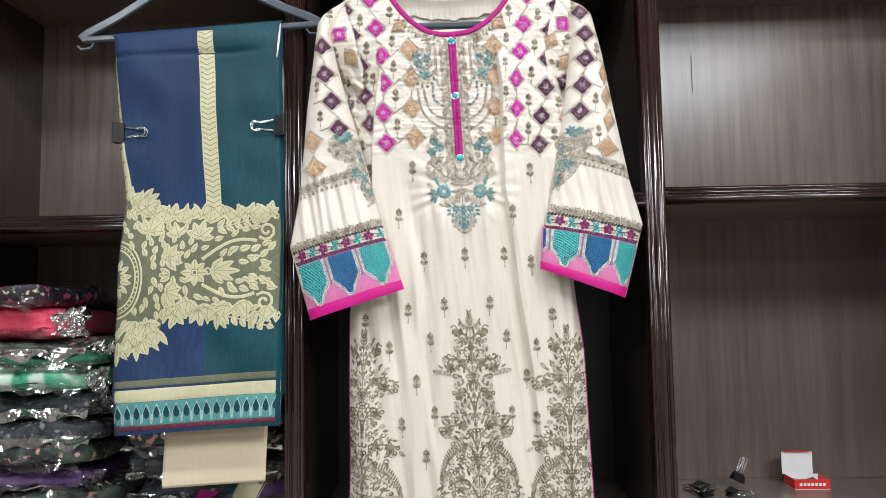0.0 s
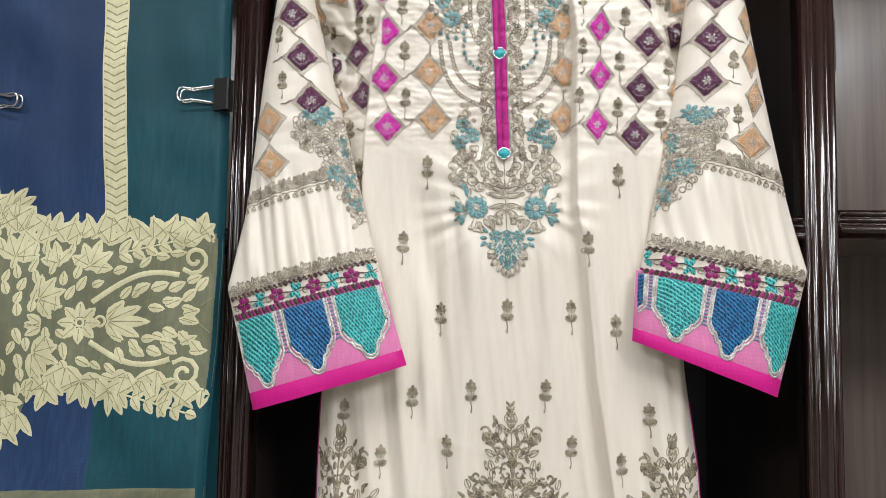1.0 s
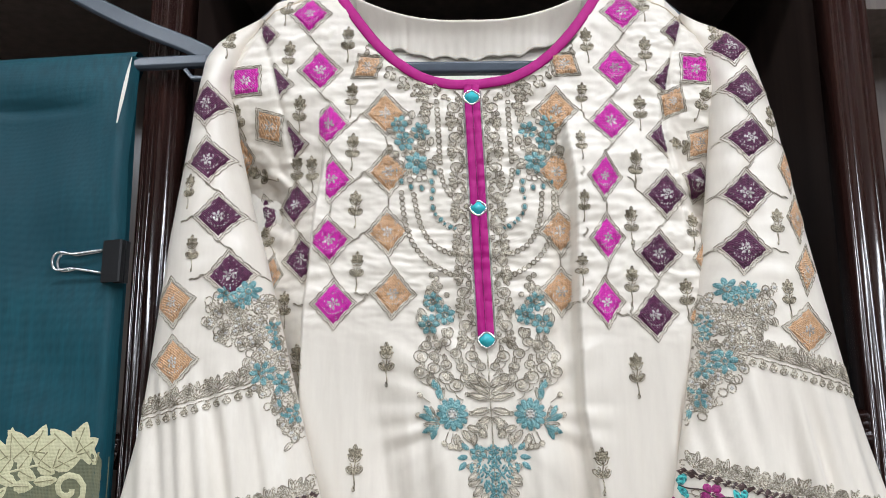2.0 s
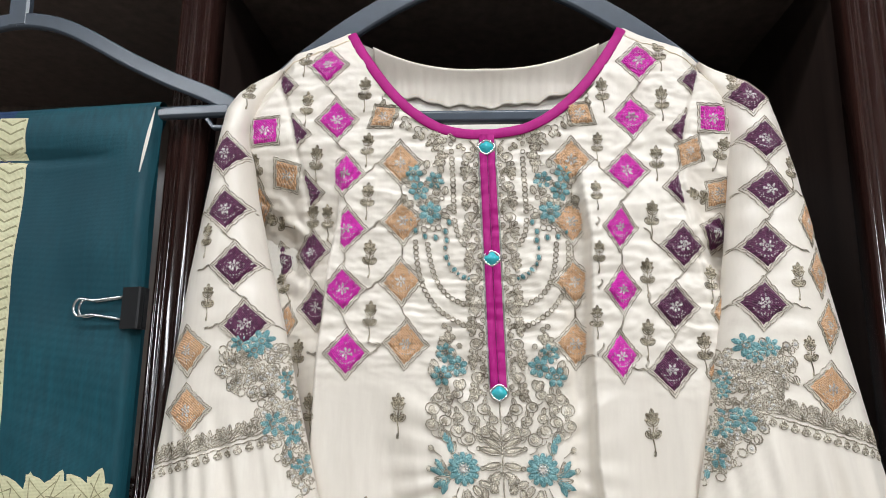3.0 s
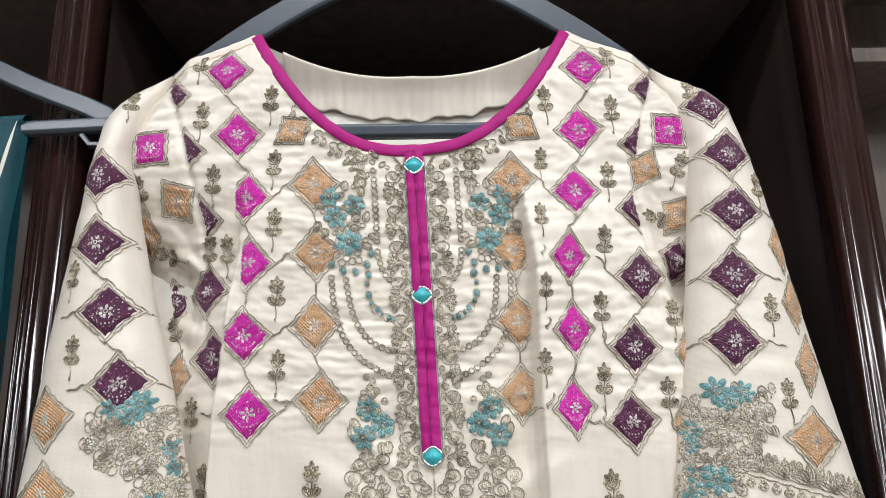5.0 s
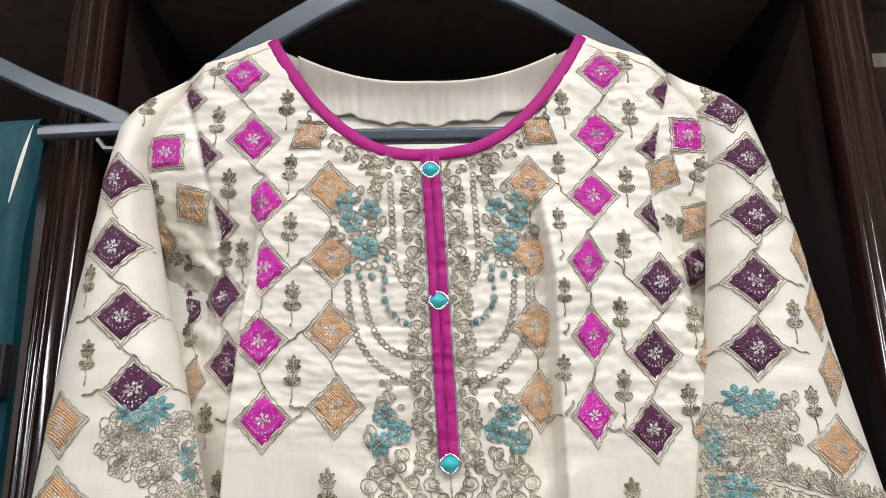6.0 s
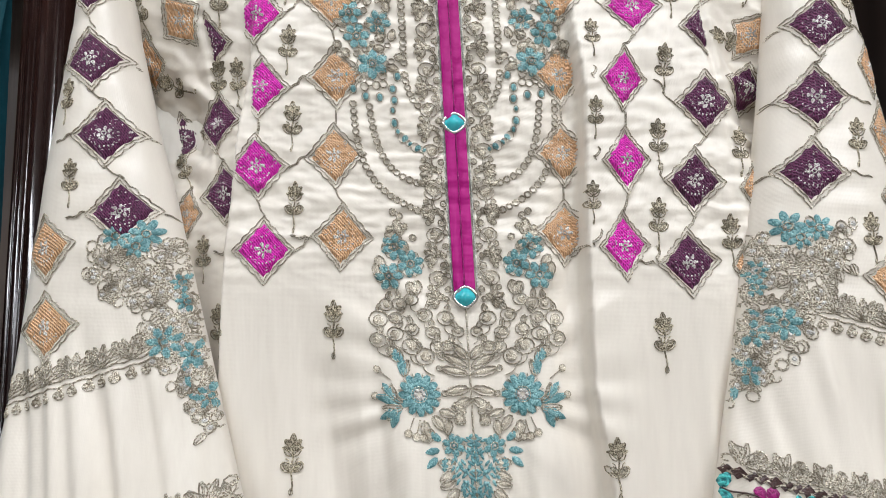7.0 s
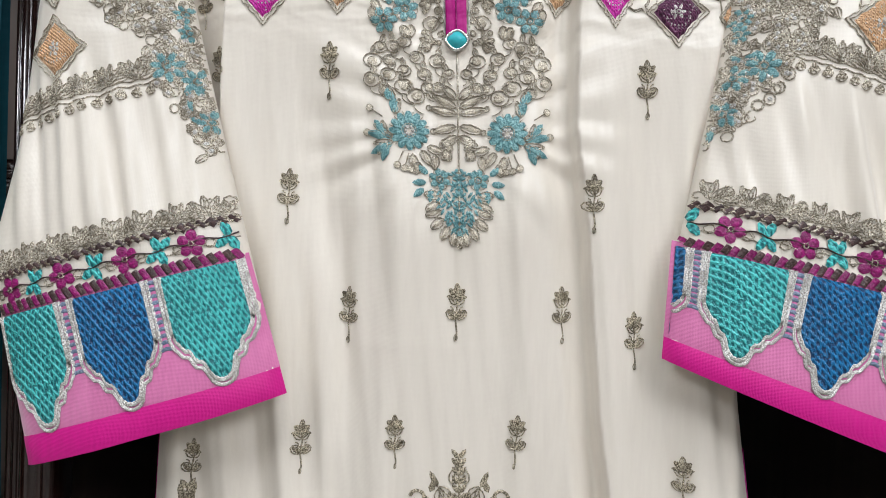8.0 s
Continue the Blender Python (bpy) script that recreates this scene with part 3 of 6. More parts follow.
def hanger(x, z_bar, half, arch, wide, y, label, lean=0.0):
    """A moulded plastic hanger: two arms that meet in an arch, a bar, notches and a hook over the rod."""
    h = thing("clothes_hanger", (x, y, z_bar), label, "hanger", "hangers on the cabinet")
    rise = knots(sorted(arch))
    apex = z_bar + arch[-1][1]
    for s in (-1, 1):
        bm = bmesh.new()
        run = np.linspace(arch[0][0], 0.0, 30)
        zs = [sum(rise(abs(q + o)) for o in (-0.012, -0.006, 0, 0.006, 0.012)) / 5 for q in run]
        zs[0] = rise(run[0])
        moulded(bm, [(x + s * q, y, z_bar + z) for q, z in zip(run, zs)], wide, 0.0085)
        arm = part("arm", bm, HANGER_PLASTIC, h, "", False)
        soft_edge(arm)
    bm = bmesh.new()
    moulded(bm, [(x + half * q, y, z_bar) for q in np.linspace(-1, 1, 9)], 0.0115, 0.0100)
    soft_edge(part("bar", bm, HANGER_PLASTIC, h, "", False))
    for s in (-1, 1):
        bm = bmesh.new()
        moulded(bm, [(x + s * (half - 0.020), y, z_bar - 0.008), (x + s * (half - 0.014), y, z_bar - 0.016), (x + s * (half + 0.004), y, z_bar - 0.017), (x + s * (half + 0.008), y, z_bar - 0.011)], 0.004, 0.007)
        part("notch", bm, HANGER_PLASTIC, h, "", False)
    bm = bmesh.new()
    moulded(bm, [(x, y, apex - 0.006), (x, y, apex + 0.012), (x, y, apex + 0.024)], 0.020, 0.0095)
    part("neck", bm, HANGER_PLASTIC, h, "", False)
    bm = bmesh.new()
    hook = [(x, y, apex + 0.018), (x, y, 1.985)]
    hook += [(x, 1.2875 - 0.0125 * math.cos(a) + (y - 1.275) * (1 - i / 12), 2.0135 + 0.0100 * math.sin(a)) for i, a in enumerate(np.linspace(-0.3, 3.4, 13))]
    tube(bm, hook, 0.0032, 8)
    part("hook", bm, HANGER_PLASTIC, h)
    h.matrix_world = pose(x, y, z_bar, 0, lean, 0)
    return h


def soft_edge(ob):
    bev = ob.modifiers.new("soft_edge", "BEVEL")
    bev.width, bev.segments, bev.limit_method = 0.0007, 2, "ANGLE"


hanger(0.0285, 1.763, 0.205, [(0.212, 0.010), (0.17, 0.053), (0.13, 0.085), (0.10, 0.105), (0.075, 0.120), (0.05, 0.131), (0.025, 0.136), (0.0, 0.138)], 0.021, 1.284, "charcoal plastic clothes hanger holding the cream kameez")
hanger(-0.414, 1.7635, 0.209, [(0.2125, 0.002), (0.200, 0.0115), (0.15, 0.034), (0.11, 0.056), (0.075, 0.078), (0.05, 0.092), (0.025, 0.100), (0.0, 0.103)], 0.0155, 1.283, "charcoal plastic clothes hanger holding the folded dupatta", -2.3)

# ---- folded dupatta over its hanger ----
dupatta = thing("dupatta", (-0.41, 1.27, 1.08), "navy and teal chiffon dupatta with gold floral border, folded over hanger", "scarf")
dup_l = knots([(1.07, -0.537), (1.18, -0.541), (1.48, -0.541), (1.60, -0.552), (1.775, -0.566)])
dup_r = knots([(1.07, -0.258), (1.28, -0.262), (1.57, -0.263), (1.775, -0.267)])


def dup_y(x, z):
    y = 1.268 - 0.03 * smooth(1.50, 1.08, z) + 0.006 * smooth(1.74, 1.775, z)
    y += 0.013 * n3(x * 7, 2, z * 7) * smooth(1.77, 1.70, z) + 0.0045 * n3(x * 20, 5, z * 14) * smooth(1.775, 1.74, z)
    y += 0.006 * math.exp(-((z - 1.722 - 0.03 * (x + 0.4)) / 0.0035) ** 2) * smooth(-0.29, -0.34, x)
    e = max(0.0, (dup_l(z) + 0.012 - x) / 0.012, (x - dup_r(z) + 0.008) / 0.008)
    return y + 0.010 * e * e


def dup_point(u, v):
    """Front fall, over the bar, and the back fall."""
    if v <= 0.75:
        z = 1.082 + (1.7635 - 1.082) * v / 0.75
        a, b = dup_l(z), dup_r(z)
        x = a + u * (b - a)
        z += (u - 0.5) * 0.016
        return x, dup_y(x, z), z
    q = (v - 0.75) / 0.25
    a, b = dup_l(1.7635), dup_r(1.7635)
    x = a + u * (b - a)
    if q < 0.3:
        t = math.pi * q / 0.3
        return x, 1.2835 - 0.0095 * math.cos(t), 1.7635 + 0.0090 * math.sin(t) + (u - 0.5) * 0.016
    z = 1.7635 - (q - 0.3) / 0.7 * 0.64
    x = dup_l(z) + 0.006 + u * (dup_r(z) - dup_l(z) - 0.012)
    return x, 1.293, z + (u - 0.5) * 0.016


for name, lo, hi, mat in (("navy_half", 0.0, 0.55, NAVY), ("teal_half", 0.55, 1.0, TEAL_CLOTH)):
    bm = bmesh.new()
    sheet(bm, lambda u, v: Vector(dup_point(lo + u * (hi - lo), v)), 50, 200)
    part(name, bm, mat, dupatta)

# ---- embroidery ----
class Stitch:
    """Raised thread work laid on a cloth whose depth is d(x, z)."""

    inside = None          # cloth edges that the thread work may not cross
    trim = False           # whether filled patches are cut at the edges too
    flip = None            # axis about which the thread work is mirrored

    def __init__(self, d, lift=0.0006, drawn=False):
        self.d, self.lift, self.v, self.f, self.drawn = d, lift, [], [], drawn

    def off(self, x, z):
        if Stitch.flip is not None:
            x = 2 * Stitch.flip(z) - x
        return Stitch.inside is not None and not Stitch.inside(x, z)

    def put(self, x, z, h=0.0):
        if Stitch.flip is not None:
            x = 2 * Stitch.flip(z) - x
        self.v.append((x, self.d(x, z) - self.lift - h, z))
        return len(self.v) - 1

    def ribbon(self, pts, w, h=0.0009, closed=False):
        n = len(pts)
        if self.drawn and w < 0.0022:
            w, h = w * 0.78, h * 0.6
        if any(self.off(*q) for q in pts):
            if closed:
                pts, closed = pts + pts[:1], False
            run = []
            for q in pts:
                if self.off(*q):
                    if len(run) > 1:
                        self.lay(run, w, h, False)
                    run = []
                else:
                    run.append(q)
            if len(run) > 1:
                self.lay(run, w, h, False)
            return
        self.lay(pts, w, h, closed)

    def lay(self, pts, w, h, closed):
        n = len(pts)
        rows = []
        for i, (x, z) in enumerate(pts):
            a = pts[i - 1] if i or closed else pts[i]
            b = pts[(i + 1) % n] if i < n - 1 or closed else pts[i]
            dx, dz = b[0] - a[0], b[1] - a[1]
            k = math.hypot(dx, dz) or 1
            nx, nz = -dz / k * w / 2, dx / k * w / 2
            rows.append((self.put(x + nx, z + nz, -0.0004), self.put(x, z, h), self.put(x - nx, z - nz, -0.0004)))
        for i in range(n if closed else n - 1):
            A, B = rows[i], rows[(i + 1) % n]
            self.f += [(A[0], A[1], B[1], B[0]), (A[1], A[2], B[2], B[1])]

    def ring(self, x, z, r, w, h=0.0009, n=10, rz=None):
        rz = rz or r
        self.ribbon([(x + r * math.cos(2 * math.pi * i / n), z + rz * math.sin(2 * math.pi * i / n)) for i in range(n)], w, h, True)

    def petal(self, x, z, ang, length, wide, h=0.0012, n=8, point=0.0):
        """A padded petal or leaf that starts at (x, z) and grows along ang (degrees, 90 is up)."""
        c, s = math.cos(radians(ang)), math.sin(radians(ang))
        if self.off(x + c * length, z + s * length) or self.off(x, z):
            return
        if self.drawn and length > 0.004:
            line = []
            for i in range(9):
                q = 2 * math.pi * i / 9
                u, w = 0.5 - 0.5 * math.cos(q), math.sin(q) * 0.55 * wide * (1 - point * max(0, -math.cos(q)))
                line.append((x + c * length * u - s * w, z + s * length * u + c * w))
            self.ribbon(line, min(0.0011, wide * 0.3), 0.001, True)
            self.ribbon([(x + c * length * u, z + s * length * u) for u in (0.05, 0.45, 0.9)], min(0.0012, wide * 0.3), 0.0007)
            return
        mid = self.put(x + c * length * 0.5, z + s * length * 0.5, h)
        rim = []
        for i in range(n):
            q = 2 * math.pi * i / n
            u, w = 0.5 - 0.5 * math.cos(q), math.sin(q) * 0.5 * wide * (1 - point * max(0, -math.cos(q)))
            rim.append(self.put(x + c * length * u - s * w, z + s * length * u + c * w, -0.0003))
        self.f += [(mid, rim[i], rim[(i + 1) % n]) for i in range(n)]

    def disc(self, x, z, r, h=0.001, n=8):
        self.petal(x - r, z, 0, 2 * r, 2 * r, h, n)

    def bead_line(self, pts, r, step):
        """A chain of small links along a line."""
        run, last = 0.0, pts[0]
        for a, b in zip(pts, pts[1:]):
            k = math.hypot(b[0] - a[0], b[1] - a[1])
            t = step - run
            while t < k:
                q = t / k
                self.ring(a[0] + q * (b[0] - a[0]), a[1] + q * (b[1] - a[1]), r, r * 0.75, 0.0009, 7)
                t += step
            run = (run + k) % step

    def curl(self, x, z, r, ang, turn, w=0.0011, n=11):
        """A spiral scroll that ends in a small eye."""
        pts = []
        for i in range(n):
            q = i / (n - 1)
            a = radians(ang) + turn * q * 5.2
            k = r * (1 - 0.75 * q)
            pts.append((x + k * math.cos(a), z + k * math.sin(a)))
        self.ribbon(pts, w)

    def flower(self, x, z, r, n=6, turn=0.0, wide=0.75):
        for i in range(n):
            self.petal(x, z, turn + 360 * i / n, r, r * wide, 0.0014, 7)

    def grid(self, f, nu, nv, h=0.0008):
        g = [[self.put(*f(i / nu, j / nv), h * (0.75 + 0.5 * ((i + j) % 2)) if 0 < i < nu and 0 < j < nv else -0.0004) for i in range(nu + 1)] for j in range(nv + 1)]
        for j in range(nv):
            for i in range(nu):
                if Stitch.trim and any(self.off(*f((i + a) / nu, (j + b) / nv)) for a, b in ((0, 0), (1, 0), (0, 1), (1, 1))):
                    continue
                self.f.append((g[j][i], g[j][i + 1], g[j + 1][i + 1], g[j + 1][i]))

    def done(self, name, mat, parent, label="", kind=""):
        me = bpy.data.meshes.new(name)
        me.from_pydata(self.v, [], self.f)
        me.polygons.foreach_set("use_smooth", [True] * len(me.polygons))
        me.materials.append(mat)
        ob = new(name, me)
        ob.parent = parent
        ob.matrix_parent_inverse = parent.matrix_world.inverted()
        if label:
            ob["label"] = label
        if kind:
            ob["kind"] = kind
        return ob


def bez(p, n=12):
    """Points of a smooth line through a Bezier hull of three or four points."""
    out = []
    for i in range(n + 1):
        q = [Vector(a) for a in p]
        t = i / n
        while len(q) > 1:
            q = [a.lerp(b, t) for a, b in zip(q, q[1:])]
        out.append((q[0].x, q[0].y))
    return out


rnd = random.Random(11)
COLOURS = {"pink": HOT_PINK, "plum": PLUM, "apricot": APRICOT}


def on_body(x, z):
    return z < neck_z(x) - 0.004 and side_l(z) < x < side_r(z)


Stitch.inside = on_body


def left_of_fold(x, z):
    return on_body(x, z) and (z > 1.69 or x < fold_r(z) + 0.0005) and (z > 1.678 or x > fold_l(z) + 0.0005)


def under_panel(x, z):
    return on_body(x, z) and x < fold_l(z) - 0.003


def right_of_fold(x, z):
    return on_body(x, z) and (z > 1.725 or x > fold_r(z) + 0.0035)


def diamond(d, parent, x, z, colour, w=0.0150, h=0.0165, tilt=0.0):
    """One satin-stitched diamond with a flower in it and a double wavy outline."""
    c, s = math.cos(radians(tilt)), math.sin(radians(tilt))

    def at(u, v):
        return x + c * u * w - s * v * h, z + s * u * w + c * v * h

    def cell(u, v):
        a, b = u * 2 - 1, v * 2 - 1
        k = 1 - 0.05 * math.sin(3 * math.pi * abs(a)) * abs(b)
        return at((a - b) / 2 * k, (a + b) / 2 * k)
    st = Stitch(d)
    st.grid(cell, 13, 13, 0.0010)
    fill = st.done("diamond_patch", COLOURS[colour], parent)
    st = Stitch(d, 0.0008)
    ph = rnd.random() * 6
    corners = ((0, 1), (1, 0), (0, -1), (-1, 0))
    for scale, bumps, wave, wid in ((1.06, 5, 0.035, 0.0007), (1.20, 4, 0.075, 0.0008)):
        pts = []
        for i in range(80):
            q = i / 80 * 4
            k, f = int(q), q - int(q)
            A, B = corners[k], corners[(k + 1) % 4]
            point = 0.085 * max(0.0, 1 - min(f, 1 - f) / 0.10)
            g = scale * (1 + wave * abs(math.sin(bumps * math.pi * f)) + point)
            u, v = at((A[0] + (B[0] - A[0]) * f) * g, (A[1] + (B[1] - A[1]) * f) * g)
            pts.append((u + rnd.uniform(-0.00025, 0.00025), v + rnd.uniform(-0.00025, 0.00025)))
        st.ribbon(pts, wid, 0.0004, True)
    st.done("patch_outline", ANTIQUE, parent)
    st = Stitch(d, 0.0016)
    small = min(1.0, w / 0.0150)
    for i in range(6):
        a = ph + i * 1.047
        st.petal(x + 0.0012 * small * math.cos(a), z + 0.0012 * math.sin(a), math.degrees(a) + rnd.uniform(-14, 14), rnd.uniform(0.0036, 0.0050) * small, 0.0030 * small, 0.0008, 7)
    st.ring(x, z, 0.0013, 0.0012, 0.0010, 6)
    # scattered short stitches and sequins round the flower
    for i in range(9):
        a = -1.57 + (i - 4) * 0.26
        st.disc(*at(0.56 * math.cos(a), 0.50 * math.sin(a)), 0.0008, 0.0006, 5)
    for i in range(70):
        u, v = rnd.uniform(-0.8, 0.8), rnd.uniform(-0.8, 0.8)
        if abs(u) + abs(v) < 0.86:
            st.petal(*at(u, v), rnd.choice((20, 160, 70)) + rnd.uniform(-20, 20), rnd.uniform(0.0015, 0.0027), 0.0009, 0.0004, 5)
    st.done("patch_flower", SILVER, parent)
    return fill


def link_line(st, a, b, sag=0.0):
    pts = []
    for i in range(9):
        q = i / 8
        pts.append((a[0] + (b[0] - a[0]) * q + sag * math.sin(2 * math.pi * q), a[1] + (b[1] - a[1]) * q + 0.0008 * math.sin(9 * q)))
    st.ribbon(pts, 0.0008, 0.0005)
    st.ribbon([(x + 0.0007, z - 0.0008 + 0.0003 * math.sin(60 * z)) for x, z in pts], 0.0006, 0.0005)


def sprig(d, parent, x, z, size=1.0, mat=None, lean=0.0):
    """A small upright flower: stem, two pairs of leaves and a lily head."""
    st = Stitch(d, 0.0006, True)
    k = size

    def pad(px, pz, a, ln, w):
        st.drawn = False
        st.petal(px, pz, a, 0.92 * ln, 0.78 * w, 0.0006, 7, 0.4)
        st.drawn = True
    lean += rnd.uniform(-4, 4)

    def turn(u, v):
        c, s = math.cos(radians(lean)), math.sin(radians(lean))
        return x + k * (c * u - s * v), z + k * (s * u + c * v)
    st.ribbon([turn(0.0006 * math.sin(v * 300), v) for v in np.linspace(-0.019, 0.010, 9)], 0.0015 * k, 0.001)
    for s in (-1, 1):
        pad(*turn(0, -0.006), 90 + lean - s * 52, 0.0085 * k, 0.0052 * k)
        st.petal(*turn(0, -0.006), 90 + lean - s * 52, 0.0085 * k, 0.0052 * k, 0.0010, 7)
        st.curl(*turn(s * 0.0042, -0.0005), 0.0028 * k, 90, s, 0.0011 * k, 8)
        st.petal(*turn(0, 0.004), 90 + lean - s * 48, 0.0075 * k, 0.0040 * k, 0.0010, 7, 0.6)
    for a in (-95, -48, 0, 48, 95):
        pad(*turn(0, 0.0095), 90 + lean + a, 0.0080 * k, 0.0042 * k)
        st.petal(*turn(0, 0.0095), 90 + lean + a, (0.0090 - 0.00004 * abs(a)) * k, 0.0040 * k, 0.0012, 7, 0.5)
    st.petal(*turn(0, -0.0215), 90, 0.0045 * k, 0.0022 * k)
    return st.done("sprig", SPRIG_GOLD, parent)


# the diamond lattice of the bodice, column by column from the side to the placket
def column(xs, zs, colour, **kw):
    return [(x, z, colour) for x, z in zip(xs, zs)]


ROWS_Z = [1.806, 1.754, 1.705, 1.656, 1.605, 1.553]
lattice = column((-0.111, -0.101, -0.092, -0.088, -0.089, -0.084), ROWS_Z, "pink")
lattice += column((-0.044, -0.041, -0.041, -0.036), (1.714, 1.663, 1.612, 1.561), "apricot")
lattice += column((-0.123, -0.115), (1.641, 1.592), "plum")
lattice += column((0.160, 0.152, 0.145, 0.137, 0.137, 0.134), ROWS_Z, "pink")
lattice += column((0.187, 0.178, 0.173), (1.641, 1.592, 1.543), "plum")
lattice += column((0.100, 0.100, 0.101, 0.101), (1.716, 1.664, 1.613, 1.563), "apricot")
SLIM = {0.137: 0.0115, 0.134: 0.0120}
for x, z, colour in lattice:
    w = SLIM.get(x, 0.0150) if colour == "pink" else 0.0150
    Stitch.trim, Stitch.inside = True, (under_panel if x < fold_l(z) - 0.004 and z < 1.69 else left_of_fold if x < fold_r(z) + 0.002 else right_of_fold)
    if colour == "pink" and x < 0 and 1.64 < z < 1.72:
        edge = x - (0.0058 if z < 1.68 else 0.0095)
        Stitch.inside = lambda u, v, edge=edge: left_of_fold(u, v) and u > edge
    diamond(body_y, kameez, x, z, colour, w, 0.0165, rnd.uniform(-4, 4))
Stitch.trim, Stitch.inside = False, on_body
# half patches cut by the armhole seams
Stitch.trim = True
for z in (1.786, 1.741, 1.691):
    for seam, sgn in ((seam_l, 1), (seam_r, -1)):
        Stitch.inside = lambda u, v, seam=seam, sgn=sgn: on_body(u, v) and sgn * (u - seam(v)) > 0.0006
        diamond(body_y, kameez, seam(z) - 0.001 * sgn, z, "plum", 0.0135, 0.0150)
Stitch.trim, Stitch.inside = False, on_body
for x, z in ((-0.060, 1.756), (0.108, 1.757)):
    diamond(body_y, kameez, x, z, "apricot", 0.0135, 0.0110, 35 if x < 0 else -35)
# the cloth under the arms
for x, z, colour, w, tilt in ((-0.164, 1.744, "pink", 0.0150, 48), (-0.145, 1.706, "apricot", 0.0125, 34), (-0.171, 1.683, "apricot", 0.0085, 0), (-0.153, 1.636, "plum", 0.0120, 10), (-0.142, 1.580, "apricot", 0.0080, 0),
                              (0.219, 1.752, "pink", 0.0145, -47), (0.198, 1.722, "apricot", 0.0110, -28), (0.223, 1.689, "apricot", 0.0120, -38), (0.219, 1.655, "plum", 0.0135, -14), (0.216, 1.588, "apricot", 0.0085, 0), (0.209, 1.541, "apricot", 0.0080, 0)):
    diamond(body_y, kameez, x, z, colour, w, 0.0145, tilt)
for x, z, lean in ((-0.172, 1.712, 20), (-0.156, 1.669, 70), (-0.149, 1.612, 30), (-0.129, 1.551, 0), (0.224, 1.722, -25), (0.207, 1.685, 80)):
    sprig(body_y, kameez, x, z, 0.80, ANTIQUE, lean)

st = Stitch(body_y)
spots = {(round(x, 3), z): (x, z) for x, z, c in lattice}
for (x, z) in spots.values():
    for (u, v) in spots.values():
        if 0.028 < u - x < 0.068 and abs(v - z) < 0.016:
            link_line(st, (x + 0.0188, z), (u - 0.0188, v), 0.0015)
        if abs(u - x) < 0.014 and 0.035 < z - v < 0.07:
            link_line(st, (x, z - 0.0208), (u, v + 0.0208))
for x, z in ((-0.089, 1.553), (0.134, 1.553), (0.173, 1.543), (-0.036, 1.561)):
    link_line(st, (x - 0.021, z), (x - 0.032, z + 0.001))
st.done("lattice_line", ANTIQUE, kameez, "grey-gold stitched lattice lines", "stuff")
for x, z in ((-0.073, 1.727), (-0.071, 1.681), (-0.068, 1.632), (-0.066, 1.581), (-0.128, 1.765), (-0.118, 1.716), (-0.108, 1.666), (-0.077, 1.778),
             (0.128, 1.775), (0.122, 1.728), (0.119, 1.684), (0.119, 1.632), (0.116, 1.580), (0.177, 1.766), (0.170, 1.713), (0.163, 1.664), (0.157, 1.616),
             (0.155, 1.567), (0.208, 1.612), (0.199, 1.557), (-0.122, 1.668), (0.178, 1.812), (-0.132, 1.812)):
    sprig(body_y, kameez, x, z, 0.82 if abs(x - 0.118) > 0.006 else 0.68, ANTIQUE)
# loose sprigs down the skirt
for x, z in ((-0.041, 1.506), (0.1565, 1.497), (-0.0655, 1.426), (0.1255, 1.426), (0.0445, 1.357), (-0.0240, 1.352), (0.1100, 1.357), (0.1545, 1.343),
             (-0.052, 1.266), (0.009, 1.275), (0.084, 1.277), (0.187, 1.256), (-0.124, 1.250), (-0.084, 1.204), (-0.015, 1.218), (0.111, 1.221), (0.160, 1.206),
             (-0.039, 1.149), (0.143, 1.155), (-0.064, 1.080), (-0.010, 1.098), (0.117, 1.096), (0.157, 1.087), (-0.025, 1.028), (-0.115, 1.505)):
    sprig(body_y, kameez, x, z, 0.90 if z > 1.3 else 0.86)


# ---- neck embroidery, mirrored about the placket ----
def axis(z):
    return 0.029 + (1.733 - z) * 0.0485


gold, pale, aqua = Stitch(body_y, 0.0010, True), Stitch(body_y), Stitch(body_y, 0.001)


def bloom(d, parent, x, z, r, mat, n=6, wide=0.58, name="flower"):
    """One satin-stitched flower, its petals joined at the heart."""
    st = Stitch(d, 0.001)
    t0 = rnd.uniform(0, 60)
    for i in range(n):
        a = t0 + 360 * i / n
        st.petal(x + 0.20 * r * math.cos(radians(a)), z + 0.20 * r * math.sin(radians(a)), a, 0.86 * r, r * wide, 0.0011, 8)
    st.disc(x, z, 0.3 * r, 0.0004, 7)
    return st.done(name, mat, parent) if st.v else None


def medallion(x, z, r, tilt=0.0):
    """A coiled oval of two threads round a padded heart."""
    turn = rnd.uniform(0, 360)
    gold.ribbon([(x + r * math.cos(q + tilt), z + 0.86 * r * math.sin(q + tilt)) for q in np.linspace(0, 6.0, 12)], 0.0011, 0.0009, True)
    for o in (-60, 0, 60):
        c, q = math.cos(radians(turn)), math.sin(radians(turn))
        grey.petal(x - 0.55 * r * c, z - 0.5 * r * q, turn + 0.4 * o, 1.25 * r, 0.52 * r, 0.0012, 7)
    gold.curl(x, z, 0.66 * r, turn, 1, 0.0008, 10)


